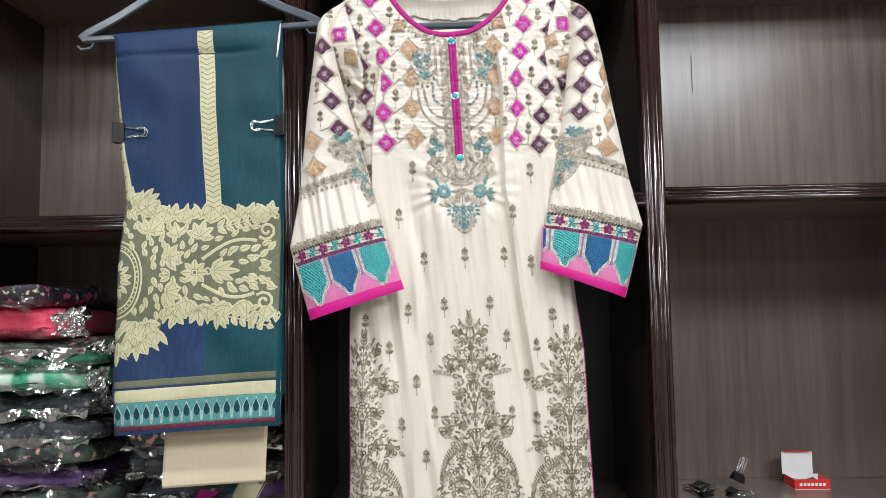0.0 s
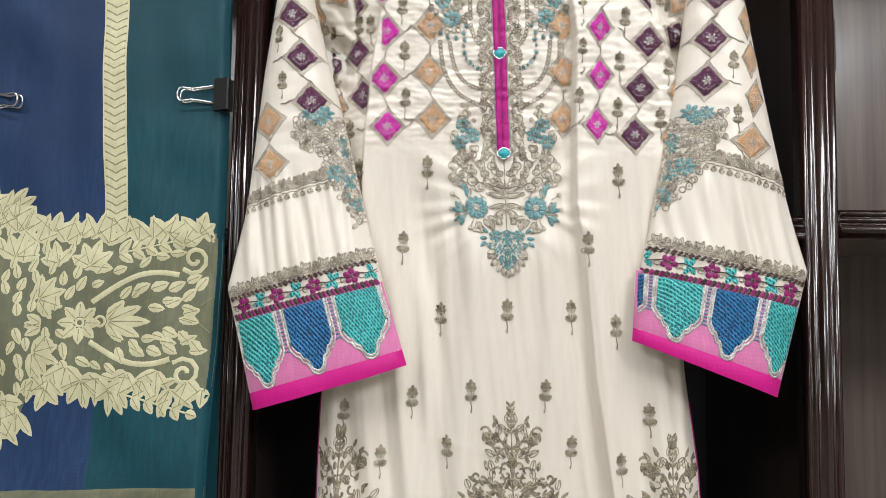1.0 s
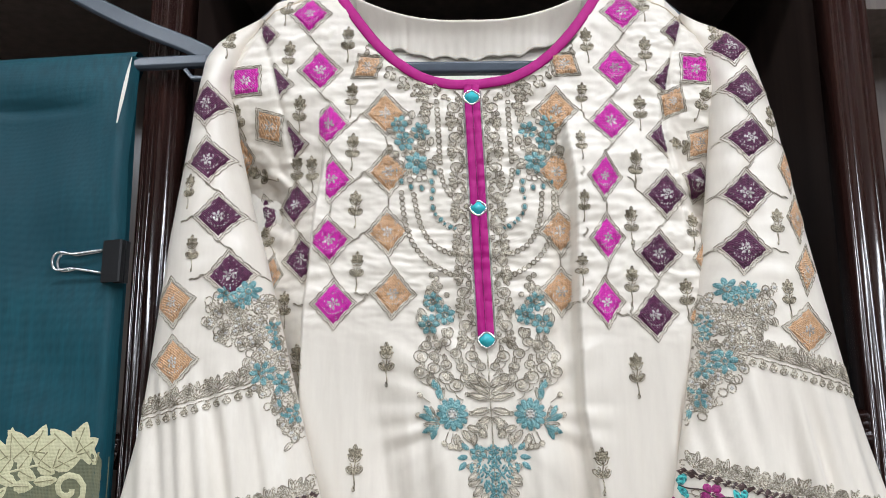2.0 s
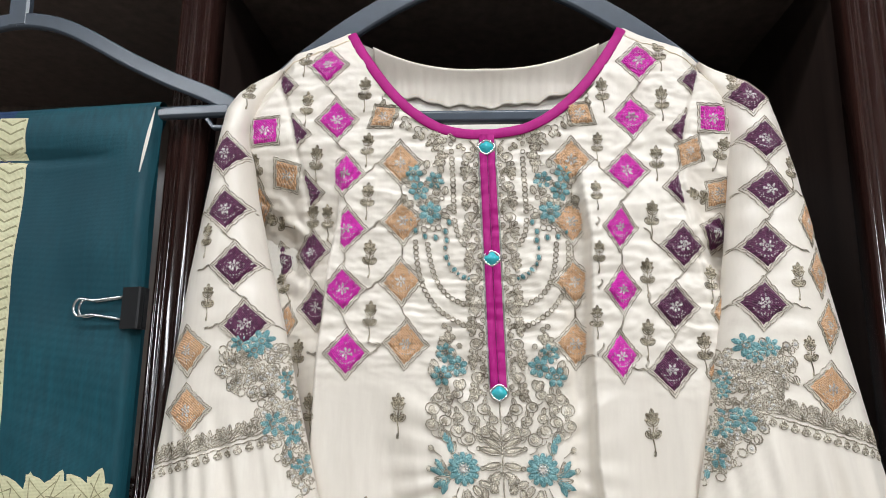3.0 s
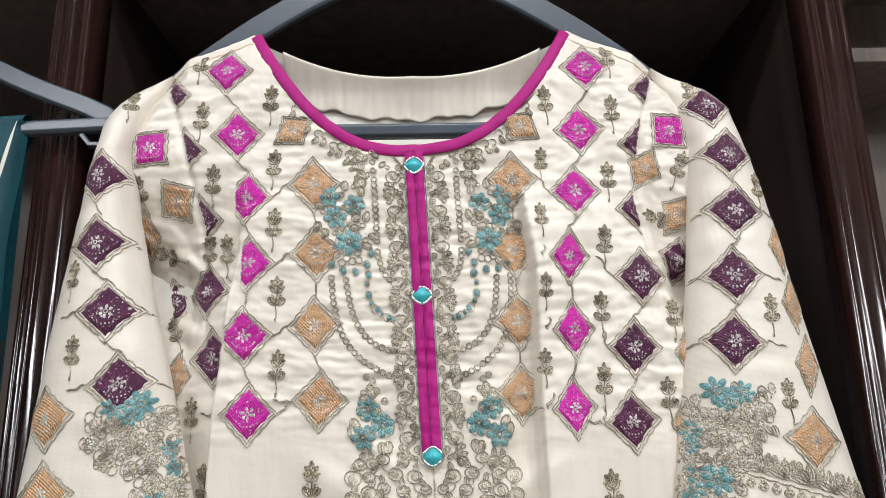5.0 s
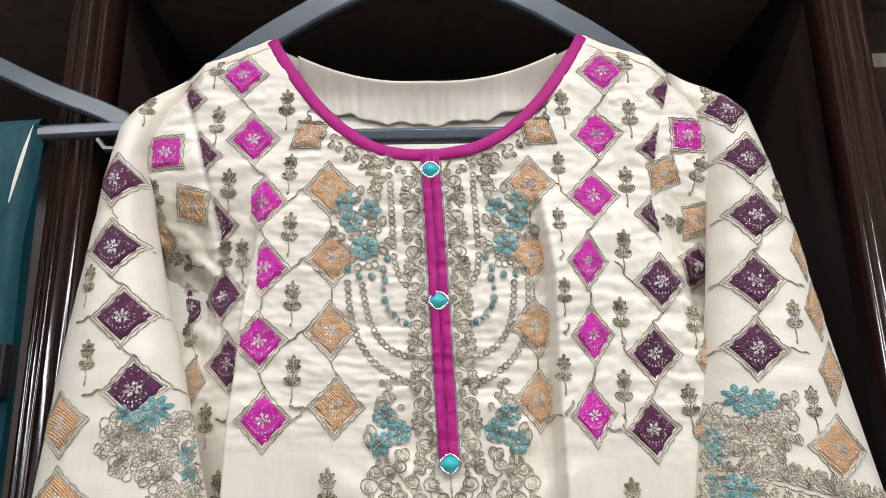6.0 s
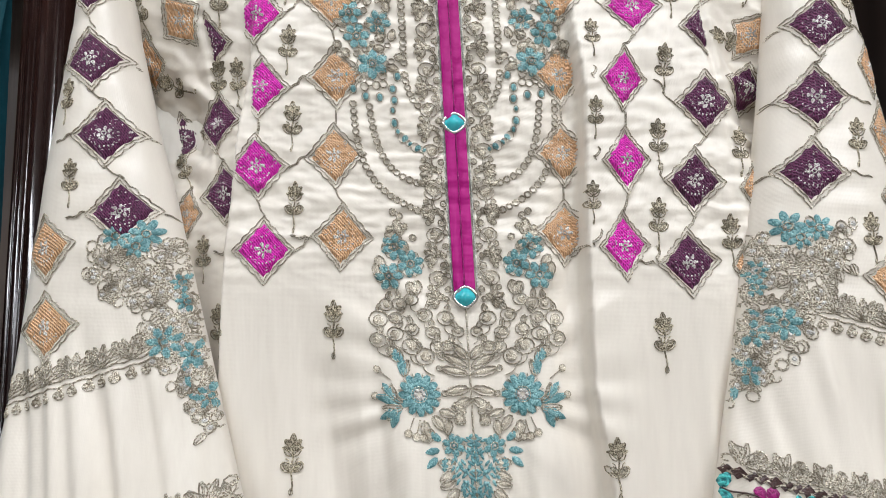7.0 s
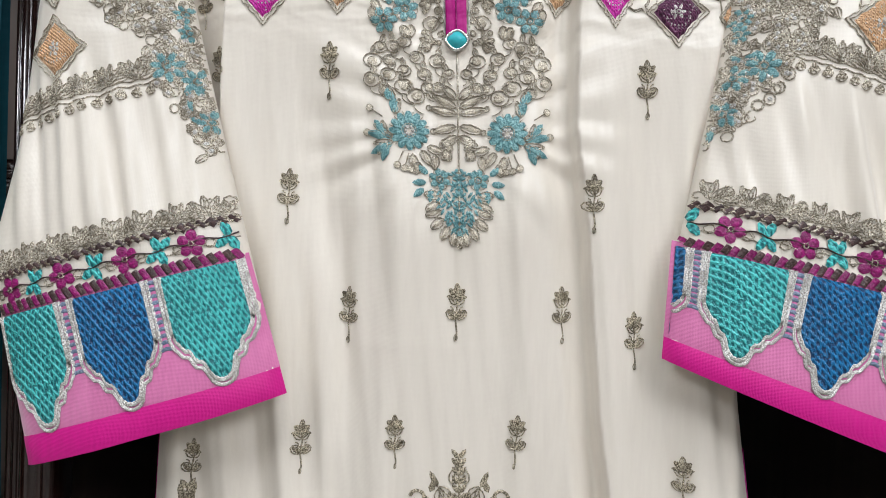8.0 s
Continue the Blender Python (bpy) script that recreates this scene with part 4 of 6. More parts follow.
def leaf(x, z, a, ln, wide, fill=True):
    """A stitched leaf: a padded middle inside its outline."""
    if fill:
        c, s = math.cos(radians(a)), math.sin(radians(a))
        grey.petal(x + 0.08 * ln * c, z + 0.08 * ln * s, a, 0.84 * ln, 0.62 * wide, 0.0010, 8, 0.3)
    gold.petal(x, z, a, ln, wide, 0.001, 8, 0.3)


def rosette(x, z, r, parent, mat=None):
    bloom(body_y, parent, x, z, r, mat or AQUA, 6, 0.62)
    for i in range(6):
        q = rnd.uniform(-0.2, 0.2) + i * 1.047
        gold.ring(x + 0.62 * r * math.cos(q), z + 0.62 * r * math.sin(q), 0.36 * r, 0.0007, 0.0006, 8)
    gold.ring(x, z, 0.0021, 0.0009, 0.0022, 8)
    pale.disc(x, z, 0.0013, 0.0030, 6)


grey = Stitch(body_y, 0.0008)
for Stitch.flip in (None, axis):
    rnd.seed(7)
    # white cord at the edge of the placket
    pale.ribbon([(axis(z) + 0.0076 + 0.0005 * math.sin(z * 2600), z) for z in np.linspace(1.733, 1.527, 190)], 0.0011, 0.0009)
    # vine along the placket: medallions, ring buds and sprouting leaves
    pitch = 0.0262
    vine = [(axis(z) + 0.0125 + 0.0035 * math.sin((1.719 - z) / pitch * 2 * math.pi), z) for z in np.linspace(1.734, 1.522, 120)]
    gold.ribbon(vine, 0.0011, 0.0009)
    gold.ribbon([(x + 0.0012, z) for x, z in vine], 0.0008, 0.0009)
    for i in range(9):
        z = 1.7185 - i * pitch
        if z < 1.525:
            break
        x = axis(z) + 0.0160
        medallion(x, z, 0.0053, 0.4)
        for dx, dz, r in ((-0.0045, 0.0075, 0.0021), (0.0035, 0.0078, 0.0018), (-0.0055, -0.0068, 0.0019), (-0.004, -0.0125, 0.0016), (0.0050, -0.0055, 0.0016)):
            gold.ring(x + dx, z + dz, r, 0.0010, 0.0009, 8)
            grey.disc(x + dx, z + dz, r * 0.55, 0.0008, 6)
        for a, ln in ((70, 0.0062), (25, 0.0072), (-20, 0.0072), (-65, 0.0062), (150, 0.0050)):
            leaf(x + 0.0015, z - 0.0125, a, ln, 0.0036)
        gold.curl(x - 0.006, z + 0.001, 0.0024, 90, 1, 0.0009, 9)
        for k in range(5):
            gold.disc(axis(z) + 0.0096, z - 0.010 + 0.005 * k, 0.0008, 0.0007, 5)
    # beaded column, with its tail curling in towards the vine
    gold.bead_line([(axis(z) + 0.0300, z) for z in np.linspace(1.722, 1.668, 26)], 0.0021, 0.0046)
    gold.bead_line(bez([(axis(1.668) + 0.0300, 1.668), (axis(1.65) + 0.0295, 1.650), (axis(1.645) + 0.0225, 1.643)], 14), 0.0020, 0.0044)
    # hanging chains
    gold.bead_line(bez([(axis(1.65) + 0.0535, 1.648), (axis(1.62) + 0.0510, 1.610), (axis(1.60) + 0.0420, 1.598), (axis(1.594) + 0.0215, 1.5925)], 34), 0.0020, 0.0046)
    gold.bead_line(bez([(axis(1.65) + 0.0632, 1.650), (axis(1.62) + 0.0640, 1.602), (axis(1.59) + 0.0520, 1.588), (axis(1.575) + 0.0215, 1.5745)], 38), 0.0020, 0.0046)
    for z in (1.5925, 1.5745):
        for a in (20, 65, 110, 155, 250):
            leaf(axis(z) + 0.0195, z, a, 0.0060, 0.0034)
    # upper flower bunch
    for off, z, r in ((0.0632, 1.7050, 0.0082), (0.0450, 1.6985, 0.0078), (0.0592, 1.6895, 0.0085), (0.0500, 1.6710, 0.0100)):
        rosette(axis(z) + off, z, r, kameez)
    for off, z, a in ((0.052, 1.709, 100), (0.054, 1.698, 200), (0.0475, 1.687, 150), (0.042, 1.690, 60), (0.049, 1.684, 300), (0.042, 1.680, 20), (0.058, 1.681, 250), (0.064, 1.680, 330), (0.066, 1.697, 20), (0.038, 1.686, 110), (0.039, 1.705, 80), (0.041, 1.669, 200), (0.060, 1.668, 340), (0.067, 1.674, 40), (0.036, 1.675, 190), (0.070, 1.686, 300)):
        leaf(axis(z) + off, z, a, 0.0080, 0.0050)
        gold.ring(axis(z) + off + 0.002, z - 0.003, 0.0020, 0.0010, 0.001, 7)
    for off, z in ((0.044, 1.663), (0.052, 1.659), (0.059, 1.662), (0.048, 1.657), (0.0555, 1.656), (0.0435, 1.6575)):
        gold.ring(axis(z) + off, z, 0.0026, 0.0010, 0.0010, 9)
    # aqua seeds: a garland under the bunch and a short string
    for off, z in ((0.0663, 1.664), (0.0628, 1.655), (0.0550, 1.650), (0.0461, 1.649), (0.0378, 1.654), (0.0344, 1.662), (0.0371, 1.6465), (0.0384, 1.640), (0.0378, 1.632), (0.0358, 1.6265), (0.0333, 1.6225), (0.0296, 1.6190), (0.0256, 1.6165), (0.0215, 1.6150)):
        big = 0.0050 if z > 1.645 or z in (1.632, 1.6225, 1.6165) else 0.0034
        aqua.petal(axis(z) + off, z - big / 2, 90 if z > 1.625 else 130, big, big * 0.72, 0.0013, 8)
        gold.ring(axis(z) + off, z, big * 0.50, 0.0007, 0.0007, 9, big * 0.62)
    # dark leaf columns and scrolls under the neckline
    for i in range(6):
        x, z = axis(1.72) + 0.0375 + 0.0030 * (i % 2), 1.745 - i * 0.0068
        for a in (48, 132, 90):
            leaf(x, z, a, 0.0066, 0.0036)
        gold.ring(x + 0.0052, z + 0.001, 0.0016, 0.0009, 0.001, 7)
    for i in range(3):
        leaf(axis(1.72) + 0.0255, 1.741 - i * 0.007, 90 + 50 * (-1) ** i, 0.0062, 0.0036)
        gold.ring(axis(1.72) + 0.0300, 1.738 - i * 0.007, 0.0020, 0.0010, 0.001, 7)
    for i in range(9):
        x = NECK_X + 0.044 + 0.042 * i / 8
        z = neck_z(x) - 0.013 - 0.003 * (i % 2)
        gold.curl(x, z, 0.0042, 180, -1, 0.0011)
        leaf(x, z - 0.002, 300, 0.0064, 0.0034)
        gold.ring(x + 0.003, z - 0.006, 0.0017, 0.0009, 0.001, 7)
    # lower bunch beside the last button
    for off, z, r in ((0.0416, 1.5545, 0.0080), (0.0322, 1.5440, 0.0082), (0.0455, 1.5365, 0.0086)):
        rosette(axis(z) + off, z, r, kameez)
    for off, z, a in ((0.0530, 1.549, 235), (0.0530, 1.545, 270), (0.0285, 1.534, 280), (0.0345, 1.533, 240), (0.040, 1.563, 100), (0.0365, 1.562, 60), (0.047, 1.560, 150), (0.033, 1.553, 40), (0.049, 1.553, 170)):
        leaf(axis(z) + off, z, a, 0.0090, 0.0056)
    for off, z in ((0.0398, 1.5690), (0.0375, 1.5735), (0.0415, 1.5760), (0.0440, 1.5655), (0.0350, 1.5670), (0.030, 1.5600)):
        gold.ring(axis(z) + off, z, 0.0021, 0.0010, 0.001, 8)
        grey.disc(axis(z) + off, z, 0.0012, 0.0009, 6)
    # bouquet of coiled medallions below the placket, each on its own stem
    for off, z, r in ((0.0530, 1.5110, 0.0056), (0.0480, 1.5195, 0.0042), (0.0400, 1.5200, 0.0044), (0.0327, 1.5225, 0.0042), (0.0535, 1.4985, 0.0052), (0.0250, 1.5130, 0.0046), (0.0126, 1.5110, 0.0050), (0.0260, 1.4885, 0.0056), (0.0115, 1.4935, 0.0050),
                      (0.0335, 1.4945, 0.0058), (0.0205, 1.5025, 0.0044), (0.0430, 1.5020, 0.0048), (0.0330, 1.5045, 0.0042), (0.0425, 1.5115, 0.0040), (0.0055, 1.5030, 0.0036), (0.0185, 1.4940, 0.0042), (0.0455, 1.4920, 0.0036)):
        x = axis(z) + off
        gold.ribbon(bez([(x - 0.35 * r - 0.10 * off, z - 2.0 * r), (x + 0.4 * r, z - 1.6 * r), (x + 0.2 * r, z - r)], 6), 0.0008, 0.0008)
        medallion(x, z, r, rnd.uniform(-0.5, 0.5))
        for a in (rnd.uniform(30, 150),):
            leaf(x + 0.4 * r * math.cos(radians(a)), z + r * 0.7, a, 0.0056, 0.0032, False)
    # fan of leaves on the stem
    for z, a, ln in ((1.478, 12, 0.0170), (1.482, 28, 0.0165), (1.487, 48, 0.0120), (1.470, -12, 0.0150), (1.464, -30, 0.0110)):
        leaf(axis(z) + 0.001, z, a, ln, 0.0052)
        gold.ring(axis(z) + 0.001 + ln * math.cos(radians(a)), z + ln * math.sin(radians(a)), 0.0018, 0.0010, 0.001, 7)
    # the two large rosettes with their leaves and buds
    cx, cz = axis(1.466) + 0.0302, 1.4665
    for i in range(12):
        q = i * 2 * math.pi / 12
        aqua.petal(cx + 0.0036 * math.cos(q), cz + 0.0036 * math.sin(q), math.degrees(q), 0.0092, 0.0054, 0.0014, 7)
        aqua.petal(cx + 0.003 * math.cos(q + 0.26), cz + 0.003 * math.sin(q + 0.26), math.degrees(q + 0.26), 0.0076, 0.0040, 0.0021, 6)
        gold.ribbon([(cx + k * math.cos(q + 0.26), cz + k * math.sin(q + 0.26)) for k in (0.005, 0.009, 0.0125)], 0.0006, 0.0018)
    gold.ring(cx, cz, 0.0046, 0.0011, 0.0014, 12)
    for i in range(6):
        pale.disc(cx + 0.0025 * math.cos(i * 1.05), cz + 0.0025 * math.sin(i * 1.05), 0.0014, 0.0024, 6)
    for off, dz, a, ln in ((0.0405, -0.0045, 12, 0.0185), (0.0405, -0.0075, -25, 0.0165), (0.0440, -0.0080, -70, 0.0120), (0.0450, -0.0030, 55, 0.0120), (0.0385, 0.0105, 85, 0.0130), (0.0395, 0.0185, 60, 0.0100)):
        aqua.petal(axis(cz) + off, cz + dz, a, ln, 0.0058, 0.0013, 8, 0.4)
        gold.petal(axis(cz) + off, cz + dz, a + 24, ln * 0.8, 0.0040, 0.0012, 8, 0.4)
    for off, dz in ((0.0545, 0.0145), (0.0570, -0.0010), (0.0340, -0.0235), (0.0385, -0.0215), (0.0300, -0.0240)):
        gold.ribbon([(axis(cz) + 0.74 * off + 0.006, cz + 0.6 * dz), (axis(cz) + off, cz + dz)], 0.0009, 0.0008)
        grey.disc(axis(cz) + off, cz + dz, 0.0022, 0.0012, 7)
        gold.ring(axis(cz) + off, cz + dz, 0.0022, 0.0008, 0.0009, 8)
    for off, z, a, ln in ((0.0280, 1.4520, 265, 0.0110), (0.0230, 1.4545, 235, 0.0110), (0.0190, 1.4570, 200, 0.0100), (0.0240, 1.4470, 290, 0.0080), (0.0140, 1.4520, 280, 0.0090), (0.0100, 1.4620, 230, 0.0090), (0.0060, 1.4560, 300, 0.0080), (0.0050, 1.4490, 60, 0.0080)):
        leaf(axis(z) + off, z, a, ln, 0.0050)
    # tapering tail: an aqua heart edged with pointed leaves
    rosette(axis(1.437) + 0.0118, 1.4372, 0.0066, kameez)
    for i in range(64):
        z = 1.444 - 0.040 * (i / 64)
        half = 0.0035 + 0.0085 * smooth(1.404, 1.425, z)
        aqua.petal(axis(z) + half * rnd.random(), z, 250 + rnd.uniform(-50, 70), 0.0048, 0.0021, 0.0012, 6, 0.4)
    for off, z, a in ((0.0200, 1.4350, -5), (0.0215, 1.4310, -40), (0.0190, 1.4400, 40), (0.0170, 1.4310, -80)):
        aqua.petal(axis(z) + off, z, a, 0.0085, 0.0044, 0.0013, 8, 0.4)
    for off, z, a in ((0.0115, 1.4270, 5), (0.0120, 1.4225, -28), (0.0115, 1.4180, -22), (0.0100, 1.4130, -40), (0.0065, 1.4085, -58), (0.0030, 1.4060, -78)):
        leaf(axis(z) + off, z, a, 0.0100, 0.0052)
    leaf(axis(1.404) + 0.0005, 1.4045, 272, 0.0100, 0.0044)
Stitch.flip = None
gold.ribbon([(axis(z), z) for z in np.linspace(1.520, 1.395, 30)], 0.0015)
grey.done("neck_padding", GREY_GOLD, kameez, "grey-gold padded leaf fillings", "stuff")
gold.done("neck_scrollwork", ANTIQUE, kameez, "grey-gold scrolls, leaves and beaded chains", "stuff")
pale.done("neck_sequin", SILVER, kameez, "pale silver thread eyes", "stuff")
aqua.done("neck_leaf_fill", AQUA, kameez, "aqua satin-stitched leaves and petals", "stuff")

# buttons
for z in (1.7265, 1.631, 1.5235):
    x = axis(z) - (0.0005 if z > 1.6 else 0)
    y = body_y(x, z) - 0.003
    bm = bmesh.new()

    def outline(a, k=1.0, x=x, z=z):
        c, q = math.cos(a), math.sin(a)
        r = (abs(c) ** 1.5 + abs(q) ** 1.5) ** (-1 / 1.5)
        return x + k * 0.0064 * r * c, z + k * 0.0057 * r * q

    def dome(u, v, y=y):
        px, pz = outline(2 * math.pi * u, v)
        return Vector((px, y - 0.0034 * (1 - v ** 2.2), pz))
    sheet(bm, dome, 28, 6)
    bmesh.ops.remove_doubles(bm, verts=bm.verts, dist=1e-6)
    b = part("button", bm, STONE, kameez, "turquoise stone button in a silver rim")
    bm = bmesh.new()
    tube(bm, [(px, y - 0.0002, pz) for px, pz in (outline(a, 1.08) for a in np.linspace(0, 2 * math.pi, 29)[:-1])], 0.0011, 6, True)
    part("rim", bm, CHROME, b, "silver rim")
bm = bmesh.new()
tube(bm, [(placket_x(z), body_y(placket_x(z), z) - 0.0024, z) for z in np.linspace(1.733, 1.53, 50)], 0.0005, 5)
part("placket_seam", bm, BERRY, kameez)


# ---- tree motifs of the skirt ----
TREE = knots([(-0.50, 0.062), (-0.44, 0.060), (-0.40, 0.045), (-0.36, 0.060), (-0.315, 0.058), (-0.285, 0.064), (-0.262, 0.060), (-0.235, 0.040), (-0.212, 0.040), (-0.198, 0.062), (-0.182, 0.054), (-0.165, 0.036), (-0.150, 0.020),
              (-0.135, 0.034), (-0.122, 0.024), (-0.112, 0.020), (-0.104, 0.054), (-0.090, 0.055), (-0.072, 0.040), (-0.058, 0.020), (-0.048, 0.016), (-0.036, 0.032), (-0.022, 0.022), (-0.014, 0.005), (0, 0.002)])


def tree(x0, z0, drift, parent, top):
    """A tiered flowering tree that grows up from the hem, mirrored about its stem."""
    st, solid = Stitch(body_y, 0.0006, True), Stitch(body_y)

    def ax(z):
        return x0 + (z0 - z) * drift
    for Stitch.flip in (None, ax):
        rnd.seed(23)
        for i in range(6):
            z = top - 0.002 - i * 0.0055
            solid.petal(ax(z), z, 55, 0.0075, 0.0038, 0.0012, 6, 0.4)
        # fountain scrolls that rise from the stem and roll over
        for dz, half, rise in ((-0.055, 0.018, 0.020), (-0.095, 0.040, 0.018), (-0.150, 0.026, 0.024), (-0.205, 0.046, 0.020), (-0.245, 0.022, 0.030), (-0.30, 0.04, 0.03), (-0.36, 0.045, 0.03)):
            z = top + dz
            tip = (ax(z) + half, z + rise * 0.55)
            st.ribbon(bez([(ax(z - 0.02), z - 0.022), (ax(z) + half * 0.1, z + rise), (ax(z) + half * 0.85, z + rise * 1.5), tip], 14), 0.0028, 0.0012)
            st.curl(tip[0] - 0.003, tip[1] - 0.002, 0.0058, 0, -1, 0.0016)
        # plumes at the foot
        z = top - 0.222
        arc = bez([(ax(z), z), (ax(z) + 0.042, z + 0.012), (ax(z) + 0.058, z - 0.026), (ax(z) + 0.062, z - 0.058)], 20)
        st.ribbon(arc, 0.0016, 0.0012)
        for x, w in arc[3:]:
            solid.petal(x, w, 62, 0.0105, 0.0040, 0.0012, 6, 0.4)
            solid.petal(x, w, -68, 0.0095, 0.0038, 0.0012, 6, 0.4)
        placed = list(arc[::3])
        # blossoms
        for dz, off in ((-0.034, 0.020), (-0.092, 0.036), (-0.084, 0.016), (-0.135, 0.022), (-0.190, 0.046), (-0.186, 0.022), (-0.270, 0.030), (-0.315, 0.044), (-0.38, 0.04)):
            x, z = ax(top + dz) + off, top + dz
            for i in range(6):
                solid.petal(x, z, 60 * i + 20, 0.0092, 0.0056, 0.0014, 6)
            st.ring(x, z, 0.0024, 0.0012, 0.0022, 7)
            placed.append((x, z))
        # leaves and little scrolls fill the rest of the outline
        for i in range(3600):
            dz = rnd.uniform(-0.44, -0.005)
            x, z = ax(top + dz) + rnd.random() * TREE(dz), top + dz
            if any(abs(x - u) < 0.0052 and abs(z - v) < 0.0054 for u, v in placed):
                continue
            placed.append((x, z))
            out = 90 - 75 * (x - ax(z)) / 0.06 + rnd.uniform(-50, 50)
            pick = rnd.random()
            if pick < 0.36:
                solid.petal(x, z, out, rnd.uniform(0.0085, 0.0125), 0.0048, 0.0012, 6, 0.4)
            elif pick < 0.62:
                st.petal(x, z, out, rnd.uniform(0.009, 0.013), 0.0056, 0.0012, 6, 0.3)
            elif pick < 0.86:
                st.curl(x, z, rnd.uniform(0.0045, 0.0060), rnd.uniform(0, 360), rnd.choice((-1, 1)), 0.0024)
            else:
                st.ring(x, z, 0.0030, 0.0024, 0.001, 7)
    Stitch.flip = None
    st.ribbon([(ax(z), z) for z in np.linspace(top, 0.83, 60)], 0.0020, 0.0012)
    solid.done("tree_leaf", DARK_OLIVE, parent, "", "stuff")
    return st.done("tree_motif", DARK_OLIVE, parent, "dark antique-gold flowering tree embroidery", "stuff")


tree(0.0490, 1.265, 0.044, kameez, 1.266)
tree(-0.126, 1.23, -0.02, kameez, 1.236)
tree(0.208, 1.23, 0.01, kameez, 1.240)


# ---- sleeve embroidery ----
LEFT = dict(
    plum=((-0.191, 1.718), (-0.185, 1.668), (-0.173, 1.621), (-0.161, 1.574)), pink=(), apricot=((-0.207, 1.553), (-0.202, 1.507)),
    sprigs=((-0.199, 1.643), (-0.192, 1.592), (-0.180, 1.778)),
    patch=((-0.146, 1.550), (-0.101, 1.456)), lace=((-0.2295, 1.462), (-0.128, 1.492)), cuff=((-0.209, 1.2585), (-0.056, 1.3065), (-0.2345, 1.346), (-0.0835, 1.388)), crown=((-0.2395, 1.368), (-0.0905, 1.412)), start=0.02, inner=-1)
RIGHT = dict(
    plum=((0.254, 1.728), (0.252, 1.684), (0.245, 1.638), (0.239, 1.593), (0.248, 1.770)), pink=(), apricot=((0.283, 1.659), (0.285, 1.618), (0.287, 1.577), (0.281, 1.530)),
    sprigs=((0.272, 1.700), (0.2655, 1.611), (0.268, 1.555), (0.238, 1.782)),
    patch=((0.224, 1.552), (0.191, 1.470)), lace=((0.318, 1.486), (0.224, 1.514)), cuff=((0.301, 1.286), (0.167, 1.3355), (0.3265, 1.372), (0.1725, 1.404)), crown=((0.333, 1.394), (0.1765, 1.430)), start=-0.06, inner=1)


ARCH_STEP = knots([(0, 0), (0.14, 0.010), (0.26, 0.045), (0.33, 0.11), (0.40, 0.148), (0.54, 0.160), (0.60, 0.20), (0.64, 0.235), (0.78, 0.245), (0.86, 0.285), (0.94, 0.31), (1.0, 0.37)])


